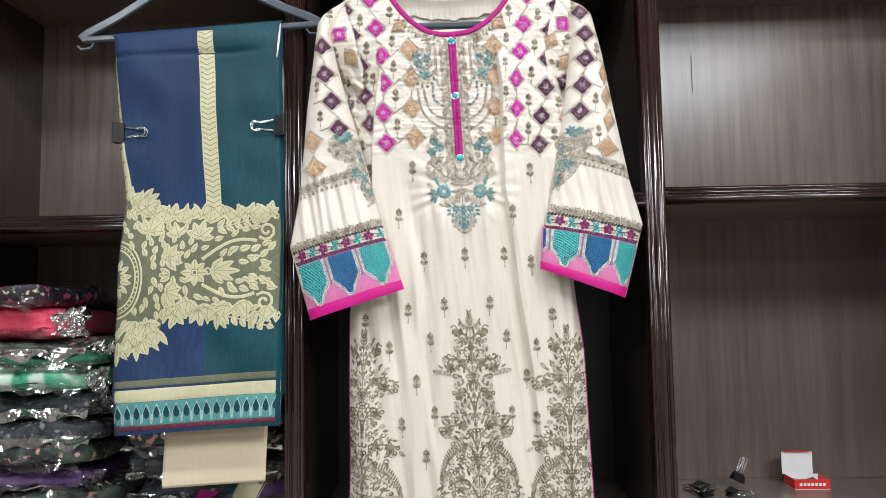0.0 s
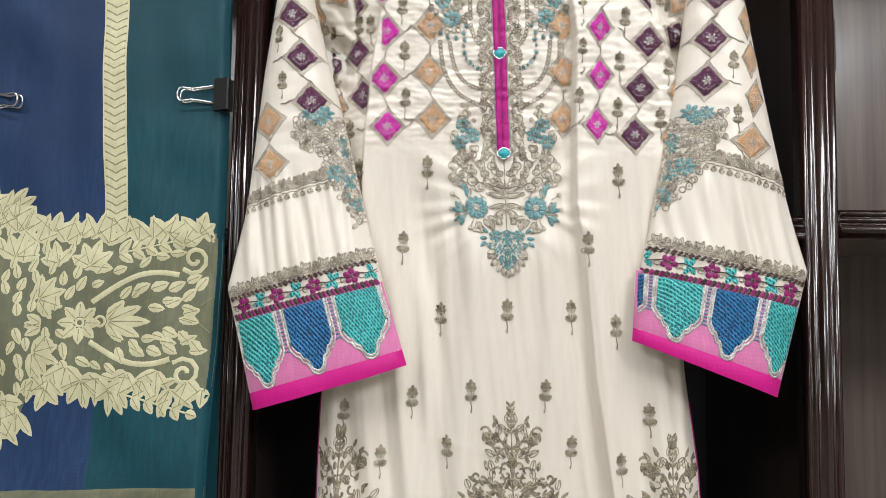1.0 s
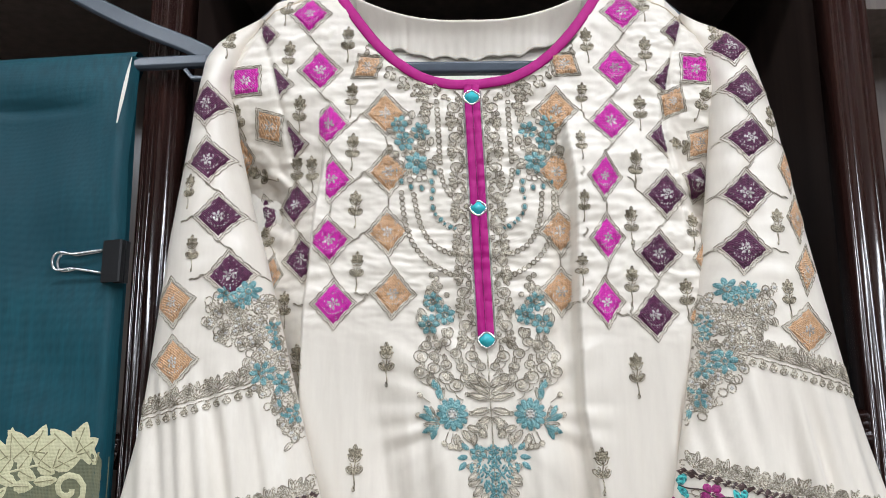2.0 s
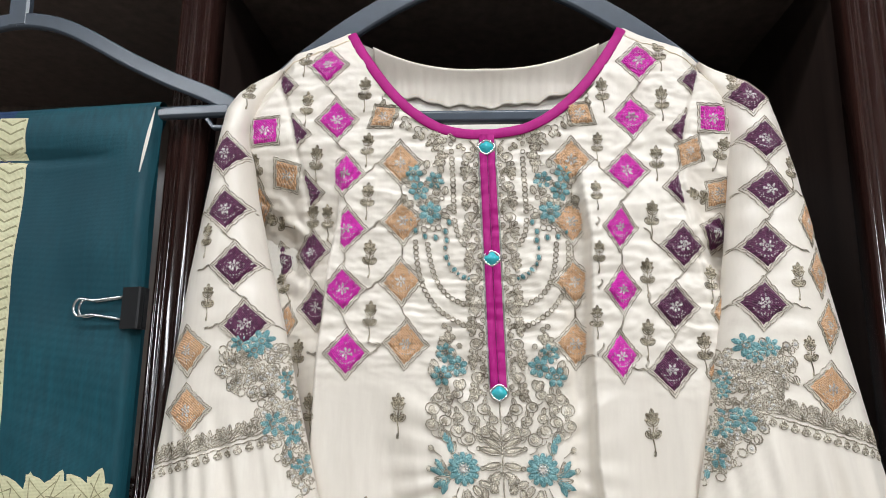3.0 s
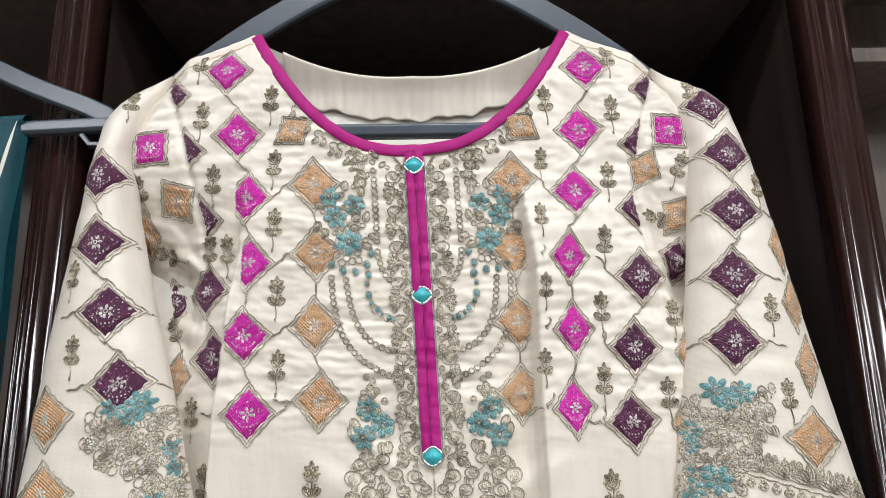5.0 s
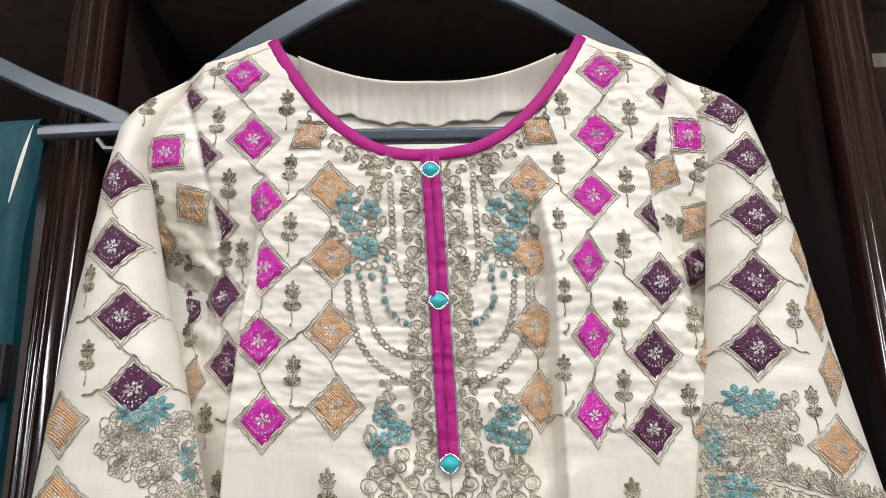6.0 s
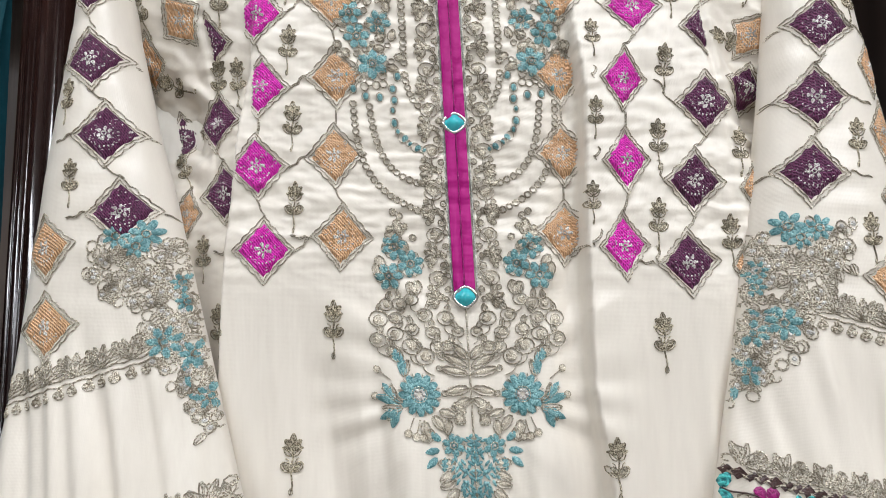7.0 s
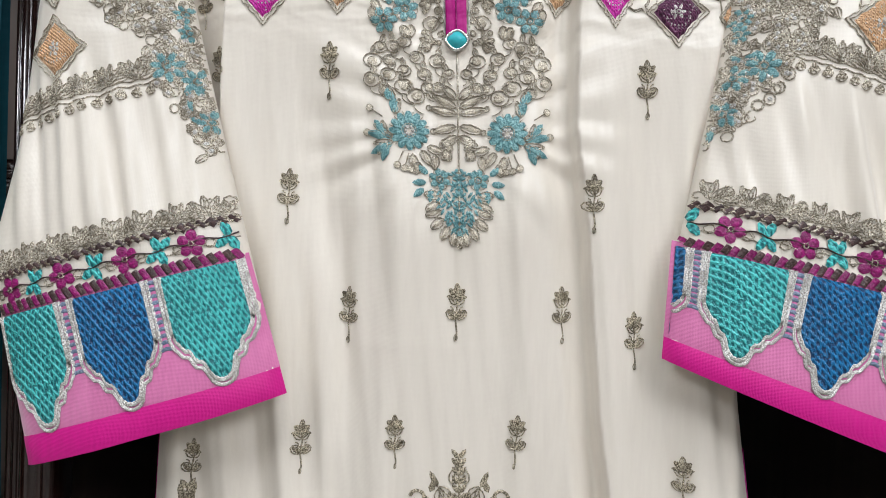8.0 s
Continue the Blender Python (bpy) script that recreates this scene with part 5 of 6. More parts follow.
def dress_sleeve(sleeve, d, spec):
    def lerp(a, b, q):
        return a[0] + (b[0] - a[0]) * q, a[1] + (b[1] - a[1]) * q
    for colour in ("plum", "pink", "apricot"):
        for x, z in spec[colour]:
            slim = colour == "apricot" and x > 0.27 and z > 1.55
            diamond(d, sleeve, x, z, colour, 0.0085 if slim else 0.0165 if colour == "apricot" else 0.0156, 0.0165, rnd.uniform(-4, 4) - spec["inner"] * 5)
    for x, z in spec["sprigs"]:
        sprig(d, sleeve, x, z, 0.75, ANTIQUE)
    st = Stitch(d)
    col = spec["plum"][:4]
    for a, b in zip(col, col[1:]):
        link_line(st, (a[0], a[1] - 0.020), (b[0], b[1] + 0.020))
    for x, z in col:
        for s in (-1, 1):
            link_line(st, (x + s * 0.020, z), (x + s * 0.032, z - 0.004))
    st.done("lattice_line", ANTIQUE, sleeve, "", "stuff")

    # floral cluster running down to the inner edge
    g, t, eyes = Stitch(d, 0.0006, True), Stitch(d, 0.001), Stitch(d, 0.0008)
    (x0, z0), (x1, z1) = spec["patch"]
    s = spec["inner"]
    for i in range(280):
        q = rnd.random() ** 1.5
        wide = 0.027 * (1 - q) ** 0.75 + 0.007
        base = (x0 + (x1 - x0) * q, z0 + (z1 - z0) * q)
        x = base[0] + s * wide * rnd.uniform(-0.5, 1.0)
        z = base[1] + rnd.uniform(-0.012, 0.012)
        pick = rnd.random()
        if pick < 0.74:
            g.ring(x, z, rnd.uniform(0.0022, 0.0032), 0.0014, 0.0011, 8, rnd.uniform(0.0026, 0.0038))
            if pick < 0.25:
                eyes.disc(x, z, 0.0015, 0.0012, 6)
        elif pick < 0.92:
            g.petal(x, z, rnd.uniform(0, 360), 0.007, 0.0036, 0.001, 6, 0.3)
        else:
            g.curl(x, z, 0.004, rnd.uniform(0, 360), rnd.choice((-1, 1)), 0.0013)
    for q, off, r in ((-0.12, -0.004, 0.009), (-0.04, 0.004, 0.007), (-0.1, 0.012, 0.0075), (0.55, 0.012, 0.0095), (0.62, 0.0, 0.008), (0.88, 0.003, 0.0075), (0.18, -0.010, 0.006), (0.3, -0.008, 0.006)):
        x, z = x0 + (x1 - x0) * q + s * off, z0 + (z1 - z0) * q
        bloom(d, sleeve, x, z, r, AQUA, 7, 0.5)
        g.ring(x, z, 0.0022, 0.0013, 0.0026, 7)
    for i in range(6):
        q = rnd.uniform(0.4, 1.0)
        t.petal(x0 + (x1 - x0) * q + s * rnd.uniform(-0.008, 0.012), z0 + (z1 - z0) * q + rnd.uniform(-0.008, 0.008), rnd.uniform(0, 360), 0.008, 0.004, 0.0012, 6, 0.4)
    g.done("floral_patch", ANTIQUE, sleeve, "dense grey-gold rings and leaves", "stuff")
    eyes.done("patch_eye", SILVER, sleeve, "", "stuff")
    t.done("aqua_leaf", AQUA, sleeve, "aqua satin-stitched leaves", "stuff")

    # lace band above the plain gathers
    g = Stitch(d, 0.0006, True)
    a, b = spec["lace"]
    line = [lerp(a, b, q) for q in np.linspace(-0.03, 1.02, 40)]
    for off in (0.0, 0.0032):
        g.ribbon([(x, z + off + 0.0006 * math.sin(i * 1.9)) for i, (x, z) in enumerate(line)], 0.0014)
    for i in range(13):
        x, z = lerp(a, b, (i + 0.3) / 13)
        g.flower(x, z - 0.004, 0.0036, 3, 210, 0.9)
        g.ring(x, z - 0.0048, 0.0026, 0.0010, 0.0012, 7)
        if i % 2 == 0:
            for w in (-60, -30, 0, 30, 60):
                g.petal(x, z + 0.004, 90 + w, 0.0125, 0.0042, 0.0011, 7, 0.4)
            g.ring(x, z + 0.009, 0.0030, 0.0012, 0.0016, 7)
        else:
            g.ribbon(bez([(x - 0.006, z + 0.005), (x, z + 0.016), (x + 0.006, z + 0.005)], 8), 0.0011)
            g.flower(x, z + 0.012, 0.0042, 4, 45, 0.8)
    g.done("lace_band", ANTIQUE, sleeve, "grey-gold stitched lace band", "stuff")

    # the cuff: hem, silk ground, arches, braid, flower row and crown
    h0, h1, k0, k1 = spec["cuff"]

    def cuff(u, v):
        return lerp(lerp(h0, h1, u), lerp(k0, k1, u), v)
    st = Stitch(d, 0.0010)
    st.grid(lambda u, v: cuff(u, -0.02 + 0.19 * v), 40, 4, 0.0006)
    st.done("cuff_hem", HEM_PINK, sleeve, "magenta cloth hem band")
    st = Stitch(d, 0.0004)
    st.grid(lambda u, v: cuff(u, 0.165 + 0.84 * v), 40, 14, 0.0003)
    st.done("cuff_ground", PINK_SILK, sleeve, "pale pink silk cuff ground")
    unit = 0.335
    for i in range(-1, 4):
        c = spec["start"] + unit * (i + 0.42)
        lo, hi = c - unit * 0.40, c + unit * 0.40
        if hi < 0.04 or lo > 0.97:
            continue

        def arch_edge(q):
            """Lower edge of the arch across its width, q from -1 to 1, with stepped scallops."""
            return 0.205 + ARCH_STEP(abs(q))

        def arch(u, v, lo=lo, hi=hi):
            q = 2 * u - 1
            x = min(0.985, max(0.015, lo + (hi - lo) * u))
            e = arch_edge(q)
            return cuff(x, e + (0.965 - e) * v)
        st = Stitch(d, 0.0012)
        st.grid(arch, 44, 18, 0.0010)
        blue = i % 2 == 1
        st.done("cuff_arch", ROYAL if blue else TURQUOISE, sleeve, "royal blue stitched arch" if blue else "turquoise stitched arch")
        st = Stitch(d, 0.0014)
        for off, wid in ((0.0, 0.0030), (0.034, 0.0022)):
            pts = [(lo - off * 0.5, v) for v in np.linspace(0.97, 0.56, 8)] + [(lo - off * 0.5 + (hi - lo + off) * u, arch_edge(2 * u - 1) - off * 1.1) for u in np.linspace(0, 1, 44)] + [(hi + off * 0.5, v) for v in np.linspace(0.56, 0.97, 8)]
            pts = [cuff(u, v) for u, v in pts if 0.005 < u < 0.995]
            if len(pts) > 3:
                st.ribbon(pts, wid, 0.0011)
        st.done("arch_cord", SILVER, sleeve)
        st = Stitch(d, 0.0010)
        x = hi + unit * 0.10
        for k in range(11):
            v = 0.94 - k * 0.045
            if 0.02 < x < 0.98:
                st.ribbon([cuff(x - 0.022, v), cuff(x, v + 0.006), cuff(x + 0.022, v)], 0.0026, 0.0008)
        if st.v:
            st.done("arch_ladder", LADDER, sleeve, "slate blue ladder stitch", "stuff")
    a, b = Stitch(d, 0.0013), Stitch(d, 0.0013)
    for i in range(36):
        u = 0.015 + 0.97 * (i + 0.5) / 36
        p, q = cuff(u - 0.008, 1.045), cuff(u + 0.008, 0.975)
        (a if i % 2 else b).ribbon([p, lerp(p, q, 0.5), q], 0.0038, 0.0009)
    a.done("braid", BERRY, sleeve, "berry strand of the twisted braid", "stuff")
    b.done("braid", DARK_BROWN, sleeve, "dark brown strand of the twisted braid", "stuff")

    def crown(u, v):
        return lerp(lerp(k0, k1, u), spec["crown"][0] if u < 0 else lerp(*spec["crown"], u), v)
    dark = Stitch(d, 0.0012)
    for i in range(30):
        u = (i + 0.5) / 30
        dark.ribbon([crown(u - 0.012, 0.98), crown(u, 0.90), crown(u + 0.012, 0.82)], 0.0028 if i % 3 else 0.0046, 0.0010)
    dark.ribbon([crown(u, 0.52 + 0.04 * math.sin(u * 52)) for u in np.linspace(0.01, 0.99, 60)], 0.0010)
    dark.done("crown_chain", DARK_BROWN, sleeve, "dark brown chain above the berry flowers", "stuff")
    b, g = Stitch(d, 0.0012), Stitch(d, 0.0006, True)
    for i in range(4):
        u = 0.10 + 0.245 * i
        x, z = crown(u, 0.50)
        bloom(d, sleeve, x, z, 0.0080, BERRY, 5, 0.80, "berry_flower")
        g.ring(x, z, 0.0015, 0.0012, 0.0030, 6)
        x, z = crown(u + 0.125, 0.50)
        for w in (60, 120, 230, 300):
            b.petal(x, z, w, 0.0098, 0.0056, 0.0013, 7, 0.3)
        for k in (-0.06, 0.06, 0.19):
            x, z = crown(u + k, 0.42)
            g.ring(x, z, 0.0026, 0.0014, 0.001, 7)
    g.ribbon([crown(u, 0.40 + 0.05 * math.sin(u * 40)) for u in np.linspace(0.01, 0.99, 50)], 0.0010)
    for v, wid in ((0.88, 0.0022), (0.96, 0.0014)):
        g.ribbon([crown(u, v + 0.03 * math.sin(u * 160)) for u in np.linspace(0.0, 1.0, 120)], wid, 0.0012)
    for i in range(17):
        u = (i + 0.5) / 17
        x, z = crown(u, 1.12)
        for w in (-70, -35, 0, 35, 70):
            g.petal(x, z - 0.001, 90 + w + s * 14, 0.0075 + 0.005 * (i % 2), 0.0040, 0.0011, 6, 0.4)
        g.ring(x, z + 0.006, 0.0030, 0.0014, 0.0014, 7)
        g.curl(x + 0.004, z - 0.001, 0.0034, 0, 1, 0.0013)
    b.done("cuff_leaf", TURQUOISE, sleeve, "aqua leaves between the berry flowers", "stuff")
    g.done("cuff_crown", ANTIQUE, sleeve, "grey-gold floral edging above the cuff", "stuff")


for (sleeve, d, within), spec in zip(SLEEVES, (LEFT, RIGHT)):
    Stitch.inside = within
    dress_sleeve(sleeve, d, spec)
Stitch.inside = None

# ---- the dupatta's woven patterns ----
def tilted(x, z):
    return z + (x + 0.40) / 0.28 * 0.016


def on_dup(x, z):
    return dup_y(x, z)


def stripe_mid(z):
    return -0.401 + (1.771 - z) / 0.325 * 0.021


st = Stitch(on_dup, 0.0005)
st.grid(lambda u, v: (stripe_mid(1.44 + 0.322 * v) + (u - 0.5) * 0.027, 1.44 + 0.322 * v), 6, 80, 0.0003)
st.done("gold_stripe", GOLD_CLOTH, dupatta, "pale gold herringbone stripe")
st = Stitch(on_dup, 0.0010)
for i in range(35):
    z = 1.448 + i * 0.0090
    c = stripe_mid(z)
    for s in (-1, 1):
        st.ribbon([(c + s * 0.0115, z + 0.006), (c + s * 0.006, z + 0.0035), (c, z)], 0.0022, 0.0003)
st.done("stripe_chevron", DULL_GOLD, dupatta, "", "stuff")

st = Stitch(on_dup, 0.0004)


def ground(u, v):
    x = -0.538 + 0.275 * u
    lo = 1.272 - 0.062 * smooth(-0.44, -0.50, x) + 0.008 * math.sin(x * 190) + 0.006 * math.sin(x * 71)
    hi = 1.438 + 0.030 * smooth(-0.47, -0.52, x) + 0.006 * math.sin(x * 150)
    return x, lo + (hi - lo) * v


st.grid(ground, 60, 40, 0.0002)
st.done("border_ground", SHEER, dupatta, "sheer olive-gold border ground")

Stitch.inside = lambda x, z: dup_l(z) + 0.002 < x < dup_r(z) - 0.004
PALE, VEIN = Stitch(on_dup, 0.0009), Stitch(on_dup, 0.0016)


def gold_leaf(x, z, a, ln, w):
    st = PALE
    ln, w = ln * 1.2, w * 1.25
    st.petal(x, z, a, ln, w, 0.0006, 10, 0.55)
    c, s = math.cos(radians(a)), math.sin(radians(a))
    VEIN.ribbon([(x + c * ln * k, z + s * ln * k) for k in (0.08, 0.45, 0.82)], 0.0010, 0.0002)


def spray(x, z, a, n, step, ln, w, bend=0.0):
    """Leaves in pairs along a bending stalk."""
    pts = [(x, z)]
    for i in range(n):
        c, s = math.cos(radians(a)), math.sin(radians(a))
        gold_leaf(x, z, a + 42, ln, w)
        gold_leaf(x, z, a - 42, ln, w)
        x, z, a, ln = x + c * step, z + s * step, a + bend, ln * 0.93
        pts.append((x, z))
    gold_leaf(x, z, a, ln, w)
    PALE.ribbon(pts, 0.0022, 0.0005)


# the border repeats mirrored about a line that tilts with the fold
def mid_z(x):
    return 1.339 + (x + 0.408) * 0.085


taken = []


def fan(x, h, s, turn, angles, ln, w):
    """A palmette: leaves spread from one foot, mirrored by s."""
    z = mid_z(x) + s * h
    for a in angles:
        gold_leaf(x, z, s * (turn + a), ln * (1 - 0.0022 * abs(a)), w)
    c, q = math.cos(radians(s * turn)), math.sin(radians(s * turn))
    taken.append((x + 0.45 * ln * c, z + 0.45 * ln * q, 0.60 * ln))


for i in range(8):
    gold_leaf(-0.408 + 0.005 * math.cos(i * 0.785), mid_z(-0.408) + 0.005 * math.sin(i * 0.785), i * 45, 0.0150, 0.0100)
PALE.ring(-0.408, mid_z(-0.408), 0.0040, 0.0030, 0.0007, 12)
PALE.ring(-0.3865, mid_z(-0.3865), 0.0052, 0.0034, 0.0007, 12)
taken.append((-0.405, mid_z(-0.405), 0.025))
for a, ln in ((0, 0.040), (24, 0.034), (-24, 0.034), (52, 0.024), (-52, 0.024)):
    gold_leaf(-0.379, mid_z(-0.379), a, ln, 0.0120)
taken += [(-0.365 + 0.012 * i, mid_z(-0.36), 0.014) for i in range(4)]
for s in (-1, 1):
    # scroll arm and its spiral
    arm = bez([(-0.396, mid_z(-0.396) + s * 0.021), (-0.366, mid_z(-0.366) + s * 0.040), (-0.345, mid_z(-0.345) + s * 0.056), (-0.306, mid_z(-0.306) + s * 0.044)], 22)
    PALE.ribbon(arm, 0.0062, 0.0007)
    cx, cz = -0.290, mid_z(-0.290) + s * 0.060
    PALE.ribbon([(cx + 0.0165 * (1 - 0.062 * i) * math.cos(radians(s * (-140 + 38 * i))), cz + 0.0165 * (1 - 0.062 * i) * math.sin(radians(s * (-140 + 38 * i)))) for i in range(14)], 0.0052, 0.0007)
    taken += [(cx, cz, 0.021)] + [(x, z, 0.010) for x, z in arm[::3]]
    # pierced leaves inside the scroll
    for x, h, a in ((-0.352, 0.029, 28), (-0.334, 0.031, 20), (-0.316, 0.028, 30), (-0.318, 0.012, 24), (-0.300, 0.016, 42), (-0.286, 0.026, 50), (-0.298, 0.002, 14), (-0.280, 0.008, 40)):
        gold_leaf(x, mid_z(x) + s * h, s * a, 0.0165, 0.0100)
        taken.append((x + 0.007, mid_z(x) + s * (h + 0.003), 0.0105))
    # palmettes round the rosette and along the edges
    fan(-0.455, 0.028, s, 20, (-70, -35, 0, 35, 70), 0.0270, 0.0125)
    fan(-0.448, 0.002, s, 170, (-18, 22), 0.0170, 0.0090)
    fan(-0.402, 0.060, s, 75, (-80, -40, 0, 40, 80), 0.0260, 0.0125)
    fan(-0.438, 0.066, s, 110, (-60, 0, 60), 0.0220, 0.0110)
    fan(-0.488, 0.076, s, 80, (-75, -38, 0, 38, 75), 0.0270, 0.0125)
    fan(-0.492, 0.104, s, 85, (-60, -20, 20, 60), 0.0230, 0.0110)
    spray(-0.372, mid_z(-0.372) + s * 0.072, 12 * s, 6, 0.0150, 0.0165, 0.0090, 0.5 * s)
    taken += [(-0.372 + 0.015 * i, mid_z(-0.36) + s * (0.073 + 0.003 * i), 0.013) for i in range(7)]
    # beaded arcs at the folded edge
    for r, wid in ((0.036, 0.0030), (0.0415, 0.0022), (0.0465, 0.0034)):
        PALE.ribbon([(-0.541 + r * math.cos(radians(s * q)), mid_z(-0.53) + 1.40 * r * math.sin(radians(s * q))) for q in range(0, 90, 4)], wid, 0.0006)
    for q in range(5, 88, 9):
        PALE.disc(-0.541 + 0.039 * math.cos(radians(s * q)), mid_z(-0.53) + 1.40 * 0.039 * math.sin(radians(s * q)), 0.0017, 0.0006, 6)
    for q in (10, 38, 66):
        gold_leaf(-0.541 + 0.010 * math.cos(radians(s * q)), mid_z(-0.53) + 0.016 * math.sin(radians(s * q)), s * q, 0.0170, 0.0090)
taken.append((-0.530, mid_z(-0.53), 0.050))
# small leaves fill what is left of the ground
for i in range(1500):
    u, v = rnd.random(), rnd.uniform(0.03, 0.97)
    x, z = ground(u, v)
    if all(math.hypot(x - a, z - b) > c for a, b, c in taken):
        taken.append((x, z, 0.0115))
        up = 1 if z > mid_z(x) else -1
        gold_leaf(x, z, up * (55 - 500 * (x + 0.408)) + rnd.uniform(-30, 30), rnd.uniform(0.0120, 0.0165), rnd.uniform(0.0070, 0.0090))
# ragged leaf edges above and below
for i in range(17):
    x = -0.533 + i * 0.0165
    top = ground((x + 0.538) / 0.275, 1)[1]
    low = ground((x + 0.538) / 0.275, 0)[1]
    for a in (-55, -8, 40):
        gold_leaf(x, top - 0.008, 90 + a + rnd.uniform(-14, 14), rnd.uniform(0.016, 0.030), rnd.uniform(0.009, 0.013))
        gold_leaf(x, low + 0.010, 270 + a + rnd.uniform(-14, 14), rnd.uniform(0.016, 0.028), rnd.uniform(0.008, 0.012))
for i in range(16):
    x, z = rnd.uniform(-0.533, -0.475), rnd.uniform(1.215, 1.262)
    gold_leaf(x, z, rnd.uniform(220, 330), 0.022, 0.010)
for i in range(12):
    x, z = rnd.uniform(-0.533, -0.485), rnd.uniform(1.432, 1.470)
    gold_leaf(x, z, rnd.uniform(20, 140), 0.021, 0.010)
VEIN.done("border_vein", DULL_GOLD, dupatta, "", "stuff")
PALE.done("border_leaf", GOLD_CLOTH, dupatta, "pale gold woven leaves, scrolls and rosette", "stuff")


def band(name, z0, z1, mat, lift, label=""):
    st = Stitch(on_dup, lift)

    def f(u, v):
        x = dup_l(z0) + 0.002 + u * (dup_r(z0) - dup_l(z0) - 0.003)
        return x, tilted(x, z0 + (z1 - z0) * v)
    st.grid(f, 40, 6, 0.0002)
    return st.done(name, mat, dupatta, label)


band("olive_band", 1.158, 1.169, SHEER, 0.0005)
band("gold_band", 1.134, 1.154, GOLD_CLOTH, 0.0005, "pale gold woven band")
band("lace_ground", 1.096, 1.1335, LACE_AQUA, 0.0005, "aqua lace edging")
band("red_edge", 1.0885, 1.0955, DARK_RED, 0.0006, "narrow dark red edge")
a, b = Stitch(on_dup, 0.0010), Stitch(on_dup, 0.0012)
for i in range(17):
    x = -0.526 + i * 0.0163
    z = tilted(x, 1.126)
    a.petal(x, z, 270, 0.020, 0.0105, 0.0008, 8)
    b.ribbon([(x - 0.0068, z - 0.026), (x - 0.006, z - 0.010), (x, z + 0.003), (x + 0.006, z - 0.010), (x + 0.0068, z - 0.026)], 0.0016)
    b.disc(x, z + 0.002, 0.0020)
    b.ribbon([(x + 0.008, z - 0.027), (x + 0.008, z - 0.012)], 0.003)
a.done("lace_drop", TEAL_CLOTH, dupatta, "", "stuff")
b.done("lace_cord", LACE_CORD, dupatta, "", "stuff")
Stitch.inside = None
st = Stitch(on_dup, 0.0012)
st.grid(lambda u, v: (dup_l(1.47 + 0.25 * v) + 0.0002 + (0.004 + 0.012 * (1 - v)) * u, 1.47 + 0.25 * v), 4, 50, 0.0004)
st.done("inner_fold_edge", GOLD_CLOTH, dupatta, "gold edge of the inner fold")
st = Stitch(on_dup, 0.0018)
for i in range(18):
    z = 1.478 + i * 0.0125
    st.petal(dup_l(z) + 0.002, z, 40 + 80 * (i % 2), 0.010, 0.004, 0.0003, 7, 0.4)
st.done("inner_fold_leaf", SHEER, dupatta, "", "stuff")
bm = bmesh.new()
sheet(bm, lambda u, v: Vector((-0.2718 + 0.0034 * v + 0.0045 * u * (0.25 + 0.75 * math.sin(math.pi * (0.12 + 0.8 * v))), 1.2600 - 0.002 * u + 0.010 * v * v, 1.706 + 0.064 * v)), 4, 20)
part("turned_edge", bm, LINING, dupatta, "pale turned edge at the fold")
Stitch.inside = None


# ---- binder clips ----
def clip_meshes(bm_body, bm_wire):
    """A binder clip, jaws towards -x, handles folded along +x; about 32 mm wide in z."""
    for s in (-1, 1):
        extrude_profile(bm_body, [(0.0, 0.0008 * s), (0.0, 0.0062 * s), (0.0016, 0.0066 * s), (0.0165, 0.0012 * s), (0.0165, 0.0002 * s), (0.0012, 0.0052 * s), (0.0012, 0.0008 * s)][::s], (0, 0, -0.0155), (0, 0, 0.0155), (1, 0, 0), (0, 1, 0))
        pts = [(0.0165, 0.0010 * s, 0.0085), (0.022, 0.0022 * s, 0.0075), (0.038, 0.0032 * s, 0.0052), (0.044, 0.0034 * s, 0.0064)]
        pts += [(0.0475 + 0.0045 * math.cos(q), 0.0034 * s, 0.0066 * math.sin(q)) for q in np.linspace(1.6, -1.6, 9)]
        pts += [(x, y, -z) for x, y, z in ((0.044, 0.0034 * s, 0.0064), (0.038, 0.0032 * s, 0.0052), (0.022, 0.0022 * s, 0.0075), (0.0165, 0.0010 * s, 0.0085))]
        tube(bm_wire, pts, 0.0011, 6)


def binder_clip(m, label, scale=1.0):
    root = thing("binder_clip", (0, 0, 0), label, "clip", "binder clips")
    body, wire = bmesh.new(), bmesh.new()
    clip_meshes(body, wire)
    part("jaw", body, BLACK_STEEL, root, "", False)
    part("wire_handle", wire, CHROME, root, "bright steel wire handles")
    root.matrix_world = m @ Matrix.Diagonal((scale, scale, scale, 1))
    return root


binder_clip(pose(-0.2575, dup_y(-0.272, 1.5885) - 0.001, 1.5885, 0, 180, 0), "black binder clip with steel handles gripping the dupatta edge", 1.12)
binder_clip(pose(-0.5560, dup_y(-0.540, 1.583) - 0.001, 1.583, 0, 0, -4), "black binder clip with steel handles gripping the dupatta edge", 1.12)
for (x, y, z, rx, ry, rz) in ((0.505, 1.560, BASE_Z + 0.0072, 90, 0, 20), (0.535, 1.590, BASE_Z + 0.0072, 90, 0, 200), (0.520, 1.525, BASE_Z + 0.0072, 90, 0, 120), (0.565, 1.545, BASE_Z + 0.0072, 90, 0, -35), (0.600, 1.585, BASE_Z + 0.0160, 0, -62, 25)):
    binder_clip(pose(x, y, z, rx, ry, rz), "loose black binder clip lying on the cabinet board")

